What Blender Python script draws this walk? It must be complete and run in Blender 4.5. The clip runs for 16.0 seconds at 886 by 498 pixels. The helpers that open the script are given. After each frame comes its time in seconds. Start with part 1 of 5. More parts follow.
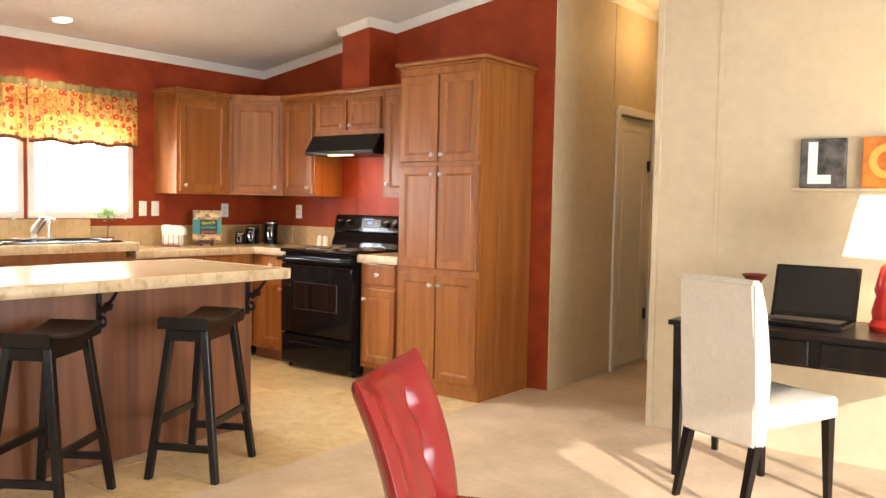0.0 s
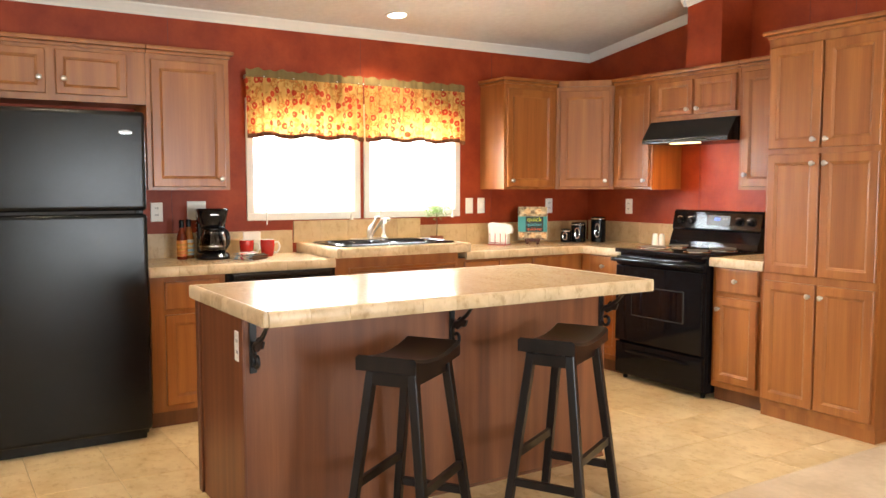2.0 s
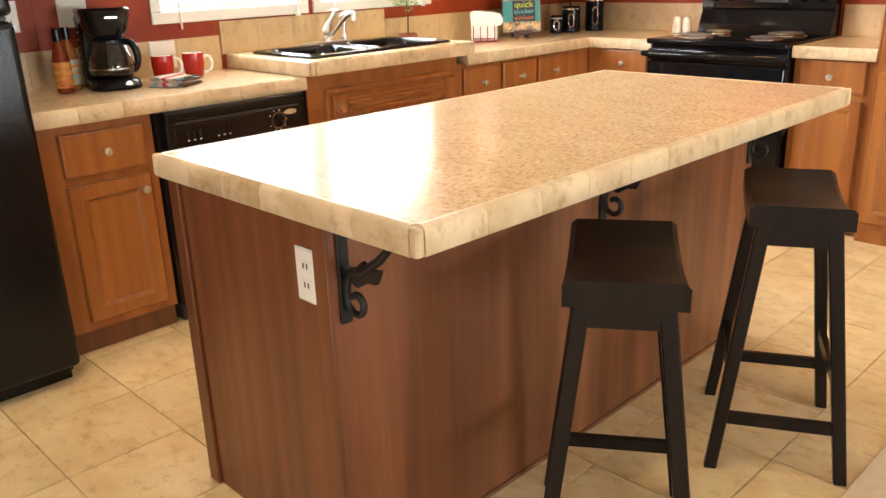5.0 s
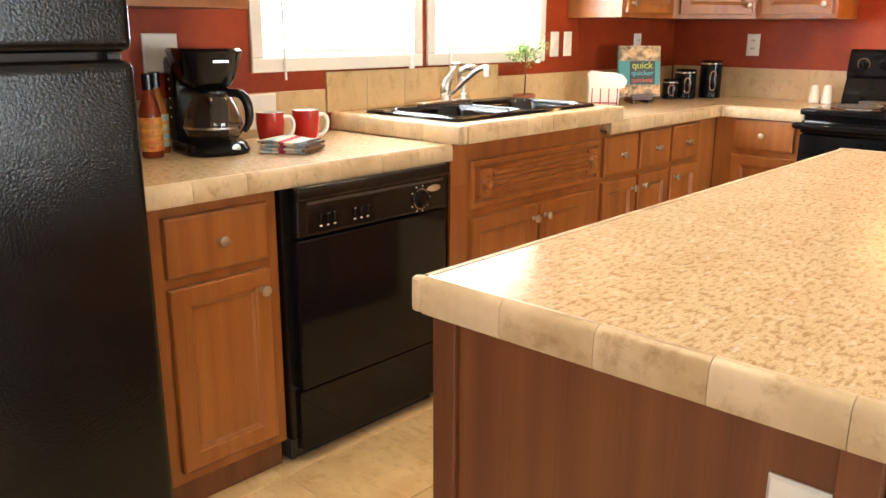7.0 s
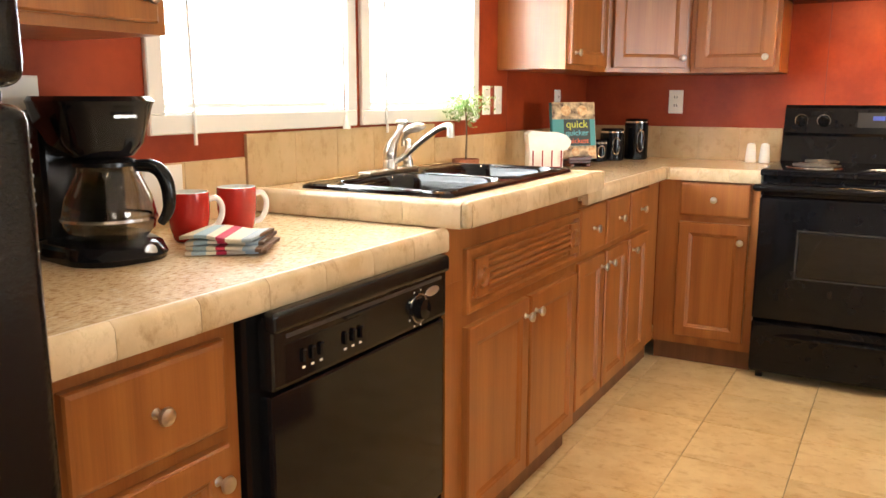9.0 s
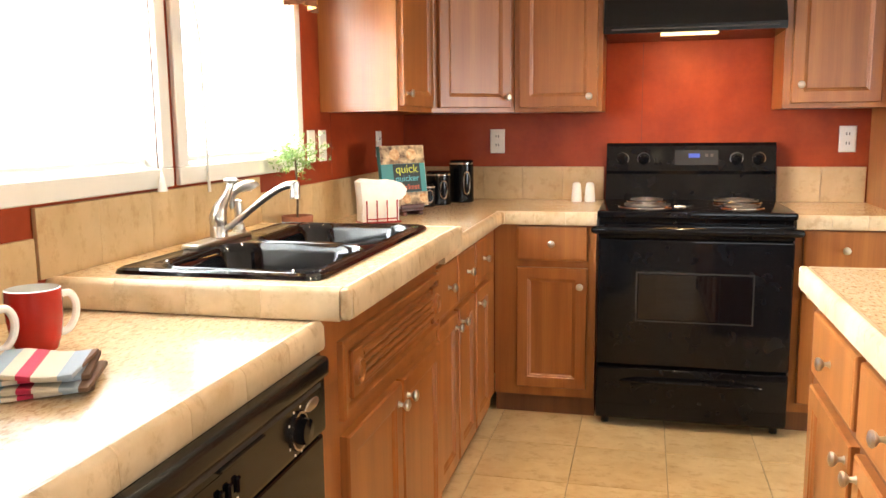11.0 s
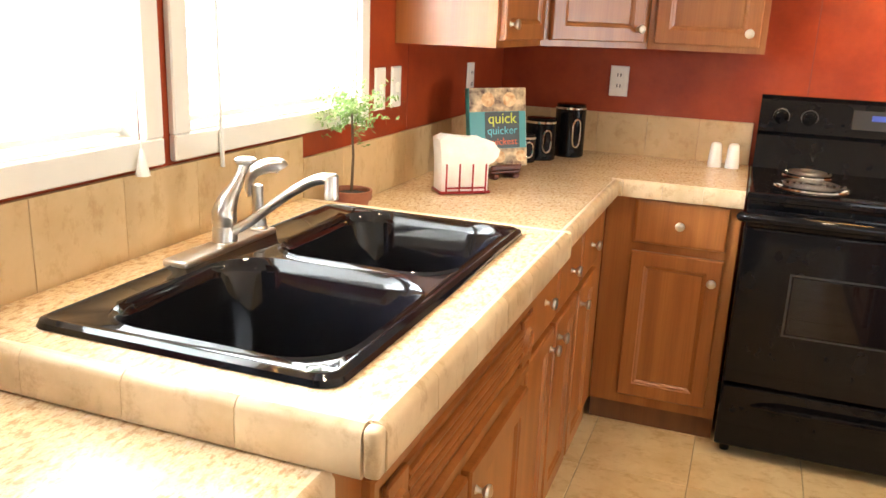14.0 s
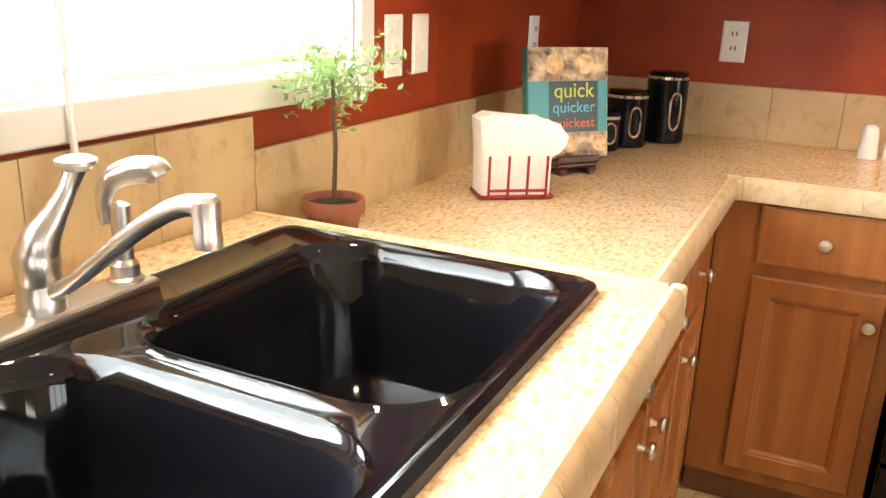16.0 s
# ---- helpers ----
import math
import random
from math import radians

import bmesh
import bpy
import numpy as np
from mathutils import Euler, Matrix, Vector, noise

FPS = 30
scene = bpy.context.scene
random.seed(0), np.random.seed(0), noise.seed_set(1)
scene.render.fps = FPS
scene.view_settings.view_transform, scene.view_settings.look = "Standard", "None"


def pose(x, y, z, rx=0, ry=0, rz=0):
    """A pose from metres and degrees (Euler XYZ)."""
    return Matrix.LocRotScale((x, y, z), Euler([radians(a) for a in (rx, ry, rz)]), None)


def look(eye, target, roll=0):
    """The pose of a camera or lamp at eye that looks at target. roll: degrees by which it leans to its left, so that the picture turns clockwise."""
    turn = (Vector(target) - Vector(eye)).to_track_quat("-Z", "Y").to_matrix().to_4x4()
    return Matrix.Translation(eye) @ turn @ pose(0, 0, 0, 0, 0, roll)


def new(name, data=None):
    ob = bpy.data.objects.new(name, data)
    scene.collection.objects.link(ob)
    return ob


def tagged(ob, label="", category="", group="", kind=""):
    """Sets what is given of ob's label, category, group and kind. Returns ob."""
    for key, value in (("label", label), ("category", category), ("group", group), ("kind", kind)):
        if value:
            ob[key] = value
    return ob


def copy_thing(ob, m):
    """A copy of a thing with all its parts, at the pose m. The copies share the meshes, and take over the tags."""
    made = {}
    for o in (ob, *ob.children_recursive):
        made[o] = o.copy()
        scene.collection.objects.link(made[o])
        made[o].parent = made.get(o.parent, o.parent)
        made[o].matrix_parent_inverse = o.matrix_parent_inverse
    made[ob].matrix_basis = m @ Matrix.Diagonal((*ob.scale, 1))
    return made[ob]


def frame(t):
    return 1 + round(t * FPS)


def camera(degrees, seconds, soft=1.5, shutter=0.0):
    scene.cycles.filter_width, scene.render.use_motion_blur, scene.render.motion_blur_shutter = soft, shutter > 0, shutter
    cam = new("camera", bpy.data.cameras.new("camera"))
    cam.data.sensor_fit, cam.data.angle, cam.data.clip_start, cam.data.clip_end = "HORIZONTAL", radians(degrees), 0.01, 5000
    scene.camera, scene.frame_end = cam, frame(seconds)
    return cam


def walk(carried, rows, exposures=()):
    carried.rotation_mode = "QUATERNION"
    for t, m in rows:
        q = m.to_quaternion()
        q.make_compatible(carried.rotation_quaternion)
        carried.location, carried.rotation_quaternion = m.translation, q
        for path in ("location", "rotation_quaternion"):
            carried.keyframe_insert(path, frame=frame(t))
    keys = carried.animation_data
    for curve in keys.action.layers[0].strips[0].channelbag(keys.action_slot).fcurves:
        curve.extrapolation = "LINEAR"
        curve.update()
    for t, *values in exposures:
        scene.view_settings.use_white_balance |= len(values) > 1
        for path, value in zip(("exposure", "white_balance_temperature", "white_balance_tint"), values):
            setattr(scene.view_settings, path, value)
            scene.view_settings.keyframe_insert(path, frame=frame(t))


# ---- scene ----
cam = camera(57.0, 16.0)
PATH = [
    (0, (5.852, -4.817, 1.27), (4.62, -3.245, 1.161), 1.1),
    (0.5, (5.723, -4.725, 1.276), (4.335, -3.29, 1.161), 1.0),
    (1, (5.579, -4.714, 1.295), (4.053, -3.427, 1.174), 0.6),
    (1.5, (5.369, -4.702, 1.302), (3.734, -3.558, 1.172), 0.5),
    (2, (5.15, -4.707, 1.34), (3.466, -3.639, 1.187), 0.0),
    (2.5, (4.895, -4.688, 1.365), (3.199, -3.649, 1.158), -1.0),
    (3, (4.619, -4.679, 1.386), (2.964, -3.594, 1.098), -1.6),
    (3.5, (4.312, -4.681, 1.385), (2.727, -3.523, 1.001), -2.0),
    (3.7, (4.206, -4.669, 1.376), (2.644, -3.496, 0.946), -2.4),
    (5.8, (2.982, -4.588, 1.303), (1.698, -3.222, 0.606), -1.1),
    (6, (2.881, -4.586, 1.305), (1.594, -3.213, 0.631), -0.8),
    (6.5, (2.622, -4.587, 1.286), (1.319, -3.194, 0.686), -0.3),
    (7, (2.386, -4.562, 1.263), (1.072, -3.147, 0.742), 0.2),
    (7.5, (2.14, -4.491, 1.251), (0.832, -3.05, 0.791), 0.0),
    (8, (1.899, -4.431, 1.236), (0.682, -2.896, 0.836), 0.1),
    (8.5, (1.702, -4.378, 1.22), (0.616, -2.739, 0.851), 0.4),
    (9, (1.531, -4.262, 1.207), (0.562, -2.551, 0.84), 0.1),
    (9.5, (1.402, -4.163, 1.209), (0.552, -2.385, 0.863), -0.4),
    (10, (1.3, -4.089, 1.212), (0.577, -2.251, 0.892), -0.6),
    (10.2, (1.263, -4.059, 1.215), (0.604, -2.196, 0.908), -0.6),
    (12.3, (1.154, -3.878, 1.366), (0.768, -1.941, 1.048), -0.6),
    (12.5, (1.145, -3.82, 1.374), (0.742, -1.891, 1.034), -0.5),
    (13, (1.127, -3.679, 1.406), (0.627, -1.782, 1.018), 0.2),
    (13.5, (1.068, -3.503, 1.413), (0.463, -1.651, 0.959), 1.2),
    (14, (0.984, -3.316, 1.385), (0.322, -1.507, 0.846), 2.4),
    (14.5, (0.929, -3.131, 1.359), (0.172, -1.391, 0.727), 3.0),
    (15, (0.88, -2.94, 1.332), (0.052, -1.254, 0.644), 3.5),
    (15.5, (0.817, -2.756, 1.303), (-0.01, -1.069, 0.618), 3.3),
    (16, (0.795, -2.617, 1.296), (-0.024, -0.895, 0.695), 2.0),
]
walk(cam, [(t, look(eye, target, roll)) for t, eye, target, roll in PATH])

# ---- world and light ----
world = bpy.data.worlds.new("world")
scene.world = world
world.use_nodes = True
wn = world.node_tree
sky = wn.nodes.new("ShaderNodeTexSky")
sky.sky_type, sky.sun_disc = "NISHITA", False
sky.sun_elevation, sky.sun_rotation = radians(20.5), radians(120)
wn.links.new(sky.outputs[0], wn.nodes["Background"].inputs[0])
wn.nodes["Background"].inputs[1].default_value = 0.12
scene.view_settings.exposure = -0.2


def lamp(name, kind, m, energy, color, size=None, size_y=None, radius=None, spot=None):
    d = bpy.data.lights.new(name, kind)
    d.energy, d.color = energy, color
    if kind == "AREA":
        d.shape, d.size, d.size_y = "RECTANGLE", size, size_y
    if radius is not None:
        d.shadow_soft_size = radius
    if spot:
        d.spot_size, d.spot_blend = radians(spot), 0.6
    ob = new(name, d)
    ob.matrix_world = m
    return ob


DAY, WARM = (0.87, 0.945, 1.0), (1.0, 0.68, 0.36)
sun = lamp("sun", "SUN", look((0, 0, 0), (-0.83, 0.49, -0.36)), 6.5, (1.0, 0.9, 0.82))
sun.data.angle = radians(0.5)
# sky light standing in the window openings
lamp("kitchen_window_light", "AREA", look((-0.6, -2.12, 1.6), (1, -2.12, 1.6)), 1650, DAY, 3.6, 2.4)
lamp("side_window_light", "AREA", look((7.8, -2.43, 1.02), (3, -2.43, 1.02)), 230, DAY, 2.2, 1.4)
# fill light through an unseen south opening, added to brighten the room
lamp("back_fill_light", "AREA", look((3.2, -8.12, 1.5), (3.2, 0, 1.5)), 80, DAY, 2.6, 1.3)

# second added fill, in an unseen opening of the east wall
lamp("far_fill_light", "AREA", look((7.8, -7.05, 1.45), (3, -6.0, 1.45)), 75, DAY, 1.7, 1.3)

# ---- materials ----
def material(name, rough=0.5, metal=0.0, color=(0.5, 0.5, 0.5)):
    m = bpy.data.materials.new(name)
    m.use_nodes = True
    b = m.node_tree.nodes["Principled BSDF"]
    b.inputs["Roughness"].default_value, b.inputs["Metallic"].default_value = rough, metal
    b.inputs["Base Color"].default_value = (*color, 1)
    return m, m.node_tree, b


def node(nt, kind, **values):
    n = nt.nodes.new(kind)
    for k, v in values.items():
        n.inputs[k.replace("_", " ")].default_value = v
    return n


def coords(nt, scale=(1, 1, 1), shuffle=0.0):
    tc = nt.nodes.new("ShaderNodeTexCoord")
    mp = nt.nodes.new("ShaderNodeMapping")
    mp.inputs["Scale"].default_value = scale
    nt.links.new(tc.outputs["Object"], mp.inputs["Vector"])
    if shuffle:
        oi = nt.nodes.new("ShaderNodeObjectInfo")
        mul = nt.nodes.new("ShaderNodeMath")
        mul.operation = "MULTIPLY"
        mul.inputs[1].default_value = shuffle
        nt.links.new(oi.outputs["Random"], mul.inputs[0])
        nt.links.new(mul.outputs[0], mp.inputs["Location"])
    return mp.outputs[0]


def noise_tex(nt, vec, scale, detail=4.0, rough=0.55):
    n = node(nt, "ShaderNodeTexNoise", Scale=scale, Detail=detail, Roughness=rough)
    nt.links.new(vec, n.inputs["Vector"])
    return n.outputs["Fac"]


def ramp(nt, fac, stops):
    r = nt.nodes.new("ShaderNodeValToRGB")
    while len(r.color_ramp.elements) < len(stops):
        r.color_ramp.elements.new(0.5)
    for e, (p, c) in zip(r.color_ramp.elements, stops):
        e.position, e.color = p, (*c, 1)
    nt.links.new(fac, r.inputs[0])
    return r.outputs[0]


def mix(nt, a, b, fac, mode="MIX"):
    m = nt.nodes.new("ShaderNodeMix")
    m.data_type, m.blend_type = "RGBA", mode
    for sock, v in ((m.inputs[0], fac), (m.inputs[6], a), (m.inputs[7], b)):
        if isinstance(v, (float, int)):
            sock.default_value = v
        elif isinstance(v, tuple):
            sock.default_value = (*v, 1)
        else:
            nt.links.new(v, sock)
    return m.outputs[2]


def bump(nt, bsdf, height, strength, dist=0.002):
    b = node(nt, "ShaderNodeBump", Strength=strength, Distance=dist)
    nt.links.new(height, b.inputs["Height"])
    nt.links.new(b.outputs[0], bsdf.inputs["Normal"])


def wood(name, light, mid, dark, rough=0.34):
    m, nt, b = material(name, rough)
    v = coords(nt, (1, 1, 0.05), 9.0)
    boards = noise_tex(nt, v, 16, 1.0)
    grain = noise_tex(nt, coords(nt, (1, 1, 0.025), 5.0), 190, 5.0, 0.65)
    base = ramp(nt, boards, [(0.3, dark), (0.5, mid), (0.72, light)])
    fine = ramp(nt, grain, [(0.3, (0.78, 0.74, 0.7)), (0.62, (1, 1, 1))])
    nt.links.new(mix(nt, base, fine, 0.75, "MULTIPLY"), b.inputs["Base Color"])
    bump(nt, b, grain, 0.12, 0.001)
    b.inputs["Coat Weight"].default_value = 0.15
    b.inputs["Coat Roughness"].default_value = 0.25
    return m


def mottled(name, c1, c2, scale, rough, bump_scale=0.0, bump_strength=0.0, detail=5.0, spec=0.5):
    m, nt, b = material(name, rough)
    v = coords(nt)
    big = noise_tex(nt, v, scale, detail)
    small = noise_tex(nt, v, scale * 9, 3.0)
    base = ramp(nt, big, [(0.32, c1), (0.68, c2)])
    fine = ramp(nt, small, [(0.25, (0.86, 0.85, 0.84)), (0.7, (1, 1, 1))])
    nt.links.new(mix(nt, base, fine, 0.7, "MULTIPLY"), b.inputs["Base Color"])
    b.inputs["Specular IOR Level"].default_value = spec
    if bump_scale:
        bump(nt, b, noise_tex(nt, v, bump_scale, 3.0), bump_strength)
    return m


def plain(name, color, rough=0.5, metal=0.0, vary=0.08, bump_scale=0.0, bump_strength=0.0):
    m, nt, b = material(name, rough, metal, color)
    v = coords(nt)
    n = noise_tex(nt, v, 14, 4.0)
    lo = tuple(c * (1 - vary) for c in color)
    nt.links.new(ramp(nt, n, [(0.3, lo), (0.7, color)]), b.inputs["Base Color"])
    rr = nt.nodes.new("ShaderNodeMapRange")
    rr.inputs["To Min"].default_value, rr.inputs["To Max"].default_value = rough * 0.85, min(1, rough * 1.15)
    nt.links.new(noise_tex(nt, v, 40, 3.0), rr.inputs["Value"])
    nt.links.new(rr.outputs[0], b.inputs["Roughness"])
    if bump_scale:
        bump(nt, b, noise_tex(nt, v, bump_scale, 2.0), bump_strength)
    return m


def stone_tile(name, pale, mid, vein, rough=0.35):
    m, nt, b = material(name, rough)
    v = coords(nt, (1, 1, 1), 11.0)
    clouds = noise_tex(nt, v, 7, 6.0, 0.6)
    veins = noise_tex(nt, coords(nt, (1, 1.5, 1), 7.0), 18, 8.0, 0.7)
    base = ramp(nt, clouds, [(0.3, mid), (0.62, pale)])
    col = mix(nt, base, ramp(nt, veins, [(0.34, vein), (0.48, (1, 1, 1))]), 0.6, "MULTIPLY")
    oi = nt.nodes.new("ShaderNodeObjectInfo")
    col = mix(nt, col, ramp(nt, oi.outputs["Random"], [(0.0, (0.88, 0.86, 0.82)), (1.0, (1.0, 1.0, 1.0))]), 0.8, "MULTIPLY")
    nt.links.new(col, b.inputs["Base Color"])
    bump(nt, b, veins, 0.1, 0.001)
    return m


def speckled(name):
    m, nt, b = material(name, 0.18)
    v = coords(nt, (1.0, 0.42, 1.0))
    base = ramp(nt, noise_tex(nt, coords(nt), 9, 5.0), [(0.3, (0.66, 0.49, 0.29)), (0.7, (0.75, 0.59, 0.38))])
    flecks = ramp(nt, noise_tex(nt, v, 125, 3.0, 0.6), [(0.5, (1, 1, 1)), (0.62, (0.46, 0.3, 0.17))])
    fine = ramp(nt, noise_tex(nt, coords(nt, (1.0, 0.6, 1.0)), 300, 3.0, 0.6), [(0.46, (1, 1, 1)), (0.6, (0.66, 0.53, 0.41))])
    pale = ramp(nt, noise_tex(nt, v, 75, 2.0), [(0.58, (0, 0, 0)), (0.7, (1, 1, 1))])
    col = mix(nt, mix(nt, base, fine, 0.4, "MULTIPLY"), flecks, 0.58, "MULTIPLY")
    col = mix(nt, col, (0.82, 0.72, 0.56), mix(nt, (0, 0, 0), pale, 0.5))
    nt.links.new(col, b.inputs["Base Color"])
    b.inputs["Specular IOR Level"].default_value = 0.8
    bump(nt, b, noise_tex(nt, v, 160, 2.0), 0.012, 0.0005)
    return m


OAK = wood("oak", (0.39, 0.147, 0.036), (0.335, 0.118, 0.028), (0.27, 0.09, 0.021))
PANELWOOD = wood("panel_wood", (0.22, 0.078, 0.027), (0.175, 0.057, 0.019), (0.125, 0.038, 0.013), 0.45)
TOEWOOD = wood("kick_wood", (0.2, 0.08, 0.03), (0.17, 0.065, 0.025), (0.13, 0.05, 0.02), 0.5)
EBONY = wood("ebony", (0.016, 0.011, 0.009), (0.012, 0.008, 0.007), (0.008, 0.006, 0.005), 0.28)
RED = mottled("red_wall", (0.24, 0.029, 0.007), (0.35, 0.052, 0.011), 5.0, 0.5, 160, 0.08, spec=0.3)
CREAM = mottled("cream_wall", (0.62, 0.505, 0.335), (0.65, 0.53, 0.355), 1.5, 0.6, 220, 0.05)
WHITE = plain("white_paint", (0.8, 0.77, 0.7), 0.45, vary=0.04)
CEIL = mottled("ceiling", (0.76, 0.72, 0.66), (0.8, 0.77, 0.71), 3.0, 0.9, 130, 0.5)
TOP = speckled("laminate")
EDGE = stone_tile("edge_tile", (0.72, 0.57, 0.38), (0.5, 0.36, 0.2), (0.55, 0.43, 0.3), 0.34)
SPLASH = stone_tile("splash_tile", (0.62, 0.45, 0.25), (0.52, 0.36, 0.18), (0.7, 0.6, 0.46), 0.4)
FLOORTILE = stone_tile("floor_tile", (0.80, 0.62, 0.36), (0.66, 0.46, 0.22), (0.7, 0.56, 0.38), 0.36)
GROUT = plain("grout", (0.42, 0.31, 0.18), 0.8)
CARPET = mottled("carpet", (0.58, 0.44, 0.3), (0.72, 0.57, 0.41), 3.0, 0.95, 260, 0.8, spec=0.1)
EBONY.node_tree.nodes["Principled BSDF"].inputs["Coat Weight"].default_value = 0.0
EBONY.node_tree.nodes["Principled BSDF"].inputs["Specular IOR Level"].default_value = 0.22
BLACK = plain("black_enamel", (0.006, 0.006, 0.007), 0.08, vary=0.2)
BLACK.node_tree.nodes["Principled BSDF"].inputs["Specular IOR Level"].default_value = 0.22
SINKENAMEL = plain("sink_enamel", (0.006, 0.006, 0.008), 0.06, vary=0.2)
BLACKPLASTIC = plain("black_plastic", (0.007, 0.0065, 0.0065), 0.22, vary=0.2)
BLACKPLASTIC.node_tree.nodes["Principled BSDF"].inputs["Specular IOR Level"].default_value = 0.3
FRIDGE = plain("fridge_leather", (0.005, 0.005, 0.0055), 0.2, vary=0.2, bump_scale=150, bump_strength=0.4)
FRIDGE.node_tree.nodes["Principled BSDF"].inputs["Specular IOR Level"].default_value = 0.3
CHROME = plain("chrome", (0.75, 0.75, 0.76), 0.12, 1.0)
NICKEL = plain("nickel", (0.66, 0.62, 0.56), 0.3, 1.0)
STEEL = plain("steel", (0.5, 0.5, 0.5), 0.25, 1.0)
IRON = plain("iron", (0.012, 0.012, 0.013), 0.4, 0.3)
SEAM = plain("seam", (0.2, 0.03, 0.012), 0.6)
CREAMSEAM = plain("cream_seam", (0.62, 0.54, 0.4), 0.6)
PLASTIC = plain("white_plastic", (0.82, 0.79, 0.72), 0.35, vary=0.03)
SLOT = plain("dark_slot", (0.05, 0.04, 0.035), 0.6)
REDLEATHER = plain("red_leather", (0.27, 0.008, 0.01), 0.25, vary=0.08, bump_scale=300, bump_strength=0.05)
FABRIC = mottled("ivory_fabric", (0.69, 0.62, 0.525), (0.73, 0.66, 0.56), 6.0, 0.9, 500, 0.3, spec=0.15)
CERAMIC = plain("white_ceramic", (0.85, 0.83, 0.78), 0.2, vary=0.03)
REDGLAZE = plain("red_glaze", (0.42, 0.018, 0.012), 0.15, vary=0.1)
TERRACOTTA = mottled("terracotta", (0.3, 0.1, 0.05), (0.38, 0.14, 0.07), 20, 0.8)
SOIL = mottled("soil", (0.02, 0.013, 0.009), (0.05, 0.032, 0.02), 60, 0.95, 150, 0.9)


def glass_material(name, color=(1, 1, 1), rough=0.0):
    m, nt, b = material(name, rough, 0.0, color)
    b.inputs["Transmission Weight"].default_value = 1.0
    b.inputs["IOR"].default_value = 1.45
    return m


GLASS = glass_material("glass")
CARAFE = glass_material("carafe_glass", (0.62, 0.58, 0.54))
DARKGLASS = plain("oven_glass", (0.004, 0.004, 0.005), 0.03, vary=0.1)


def glow(name, color, strength):
    m, nt, b = material(name, 0.5, 0.0, color)
    b.inputs["Emission Color"].default_value = (*color, 1)
    b.inputs["Emission Strength"].default_value = strength
    return m


def translucent(name, color_out, thin=0.5):
    m, nt, b = material(name, 0.8)
    t = nt.nodes.new("ShaderNodeBsdfTranslucent")
    mx = nt.nodes.new("ShaderNodeMixShader")
    mx.inputs[0].default_value = thin
    col = color_out(nt)
    for s in (b.inputs["Base Color"], t.inputs["Color"]):
        nt.links.new(col, s) if not isinstance(col, tuple) else setattr(s, "default_value", (*col, 1))
    nt.links.new(b.outputs[0], mx.inputs[1])
    nt.links.new(t.outputs[0], mx.inputs[2])
    nt.links.new(mx.outputs[0], nt.nodes["Material Output"].inputs["Surface"])
    return m


def print_cloth(nt):
    v = coords(nt, (0.3, 1, 0.8), 3.0)
    vo = node(nt, "ShaderNodeTexVoronoi", Scale=19.0, Randomness=0.7)
    nt.links.new(v, vo.inputs["Vector"])
    rings_ = ramp(nt, vo.outputs["Distance"], [(0.1, (0.62, 0.36, 0.1)), (0.17, (0.5, 0.045, 0.01)), (0.33, (0.5, 0.06, 0.012)), (0.36, (0.66, 0.42, 0.13)), (0.6, (0.58, 0.33, 0.09))])
    vines = ramp(nt, noise_tex(nt, v, 26, 3.0), [(0.47, (1, 1, 1)), (0.53, (0.5, 0.36, 0.12)), (0.57, (0.85, 0.35, 0.15)), (0.63, (1, 1, 1))])
    return mix(nt, rings_, vines, 0.75, "MULTIPLY")


HEADER = plain("olive_cloth", (0.24, 0.17, 0.06), 0.9, vary=0.3)
HEM = plain("hem_cloth", (0.16, 0.05, 0.015), 0.9, vary=0.3)
CLOTH = translucent("valance_cloth", print_cloth, 0.32)
SLAT = translucent("blind_slat", lambda nt: (0.85, 0.85, 0.83), 0.5)
SHADE = translucent("lamp_shade", lambda nt: (0.82, 0.74, 0.6), 0.55)


# ---- mesh helpers ----
BASE = {}


def part(name, bm, mat, parent, label="", smooth=False):
    bmesh.ops.recalc_face_normals(bm, faces=bm.faces)
    if parent is not None:
        bmesh.ops.translate(bm, vec=-BASE[parent.name], verts=bm.verts)
    me = bpy.data.meshes.new(name)
    bm.to_mesh(me)
    bm.free()
    me.materials.append(mat)
    if smooth:
        me.shade_smooth()
        me.set_sharp_from_angle(angle=radians(35))
    ob = new(name, me)
    if parent is not None:
        ob.parent = parent
        BASE[ob.name] = BASE[parent.name]
    if label:
        tagged(ob, label)
    return ob


def thing(name, base, label, category, group="", kind=""):
    ob = new(name)
    ob.empty_display_size = 0.05
    ob.location = base
    BASE[ob.name] = Vector(base)
    return tagged(ob, label, category, group, kind)


def structure(name, bm, mat, label, category, smooth=False):
    ob = part(name, bm, mat, None, label, smooth)
    BASE[ob.name] = Vector((0, 0, 0))
    return tagged(ob, "", category, "", "structure")


def box(bm, x0, x1, y0, y1, z0, z1, bevel=0.0, seg=1):
    r = bmesh.ops.create_cube(bm, size=1.0, matrix=Matrix.Translation(((x0 + x1) / 2, (y0 + y1) / 2, (z0 + z1) / 2)) @ Matrix.Diagonal((abs(x1 - x0), abs(y1 - y0), abs(z1 - z0), 1)))
    if bevel:
        edges = list({e for v in r["verts"] for e in v.link_edges})
        bmesh.ops.bevel(bm, geom=edges, offset=bevel, segments=seg, affect="EDGES", profile=0.6)
    return bm


def cube(x0, x1, y0, y1, z0, z1, bevel=0.0, seg=1):
    return box(bmesh.new(), x0, x1, y0, y1, z0, z1, bevel, seg)


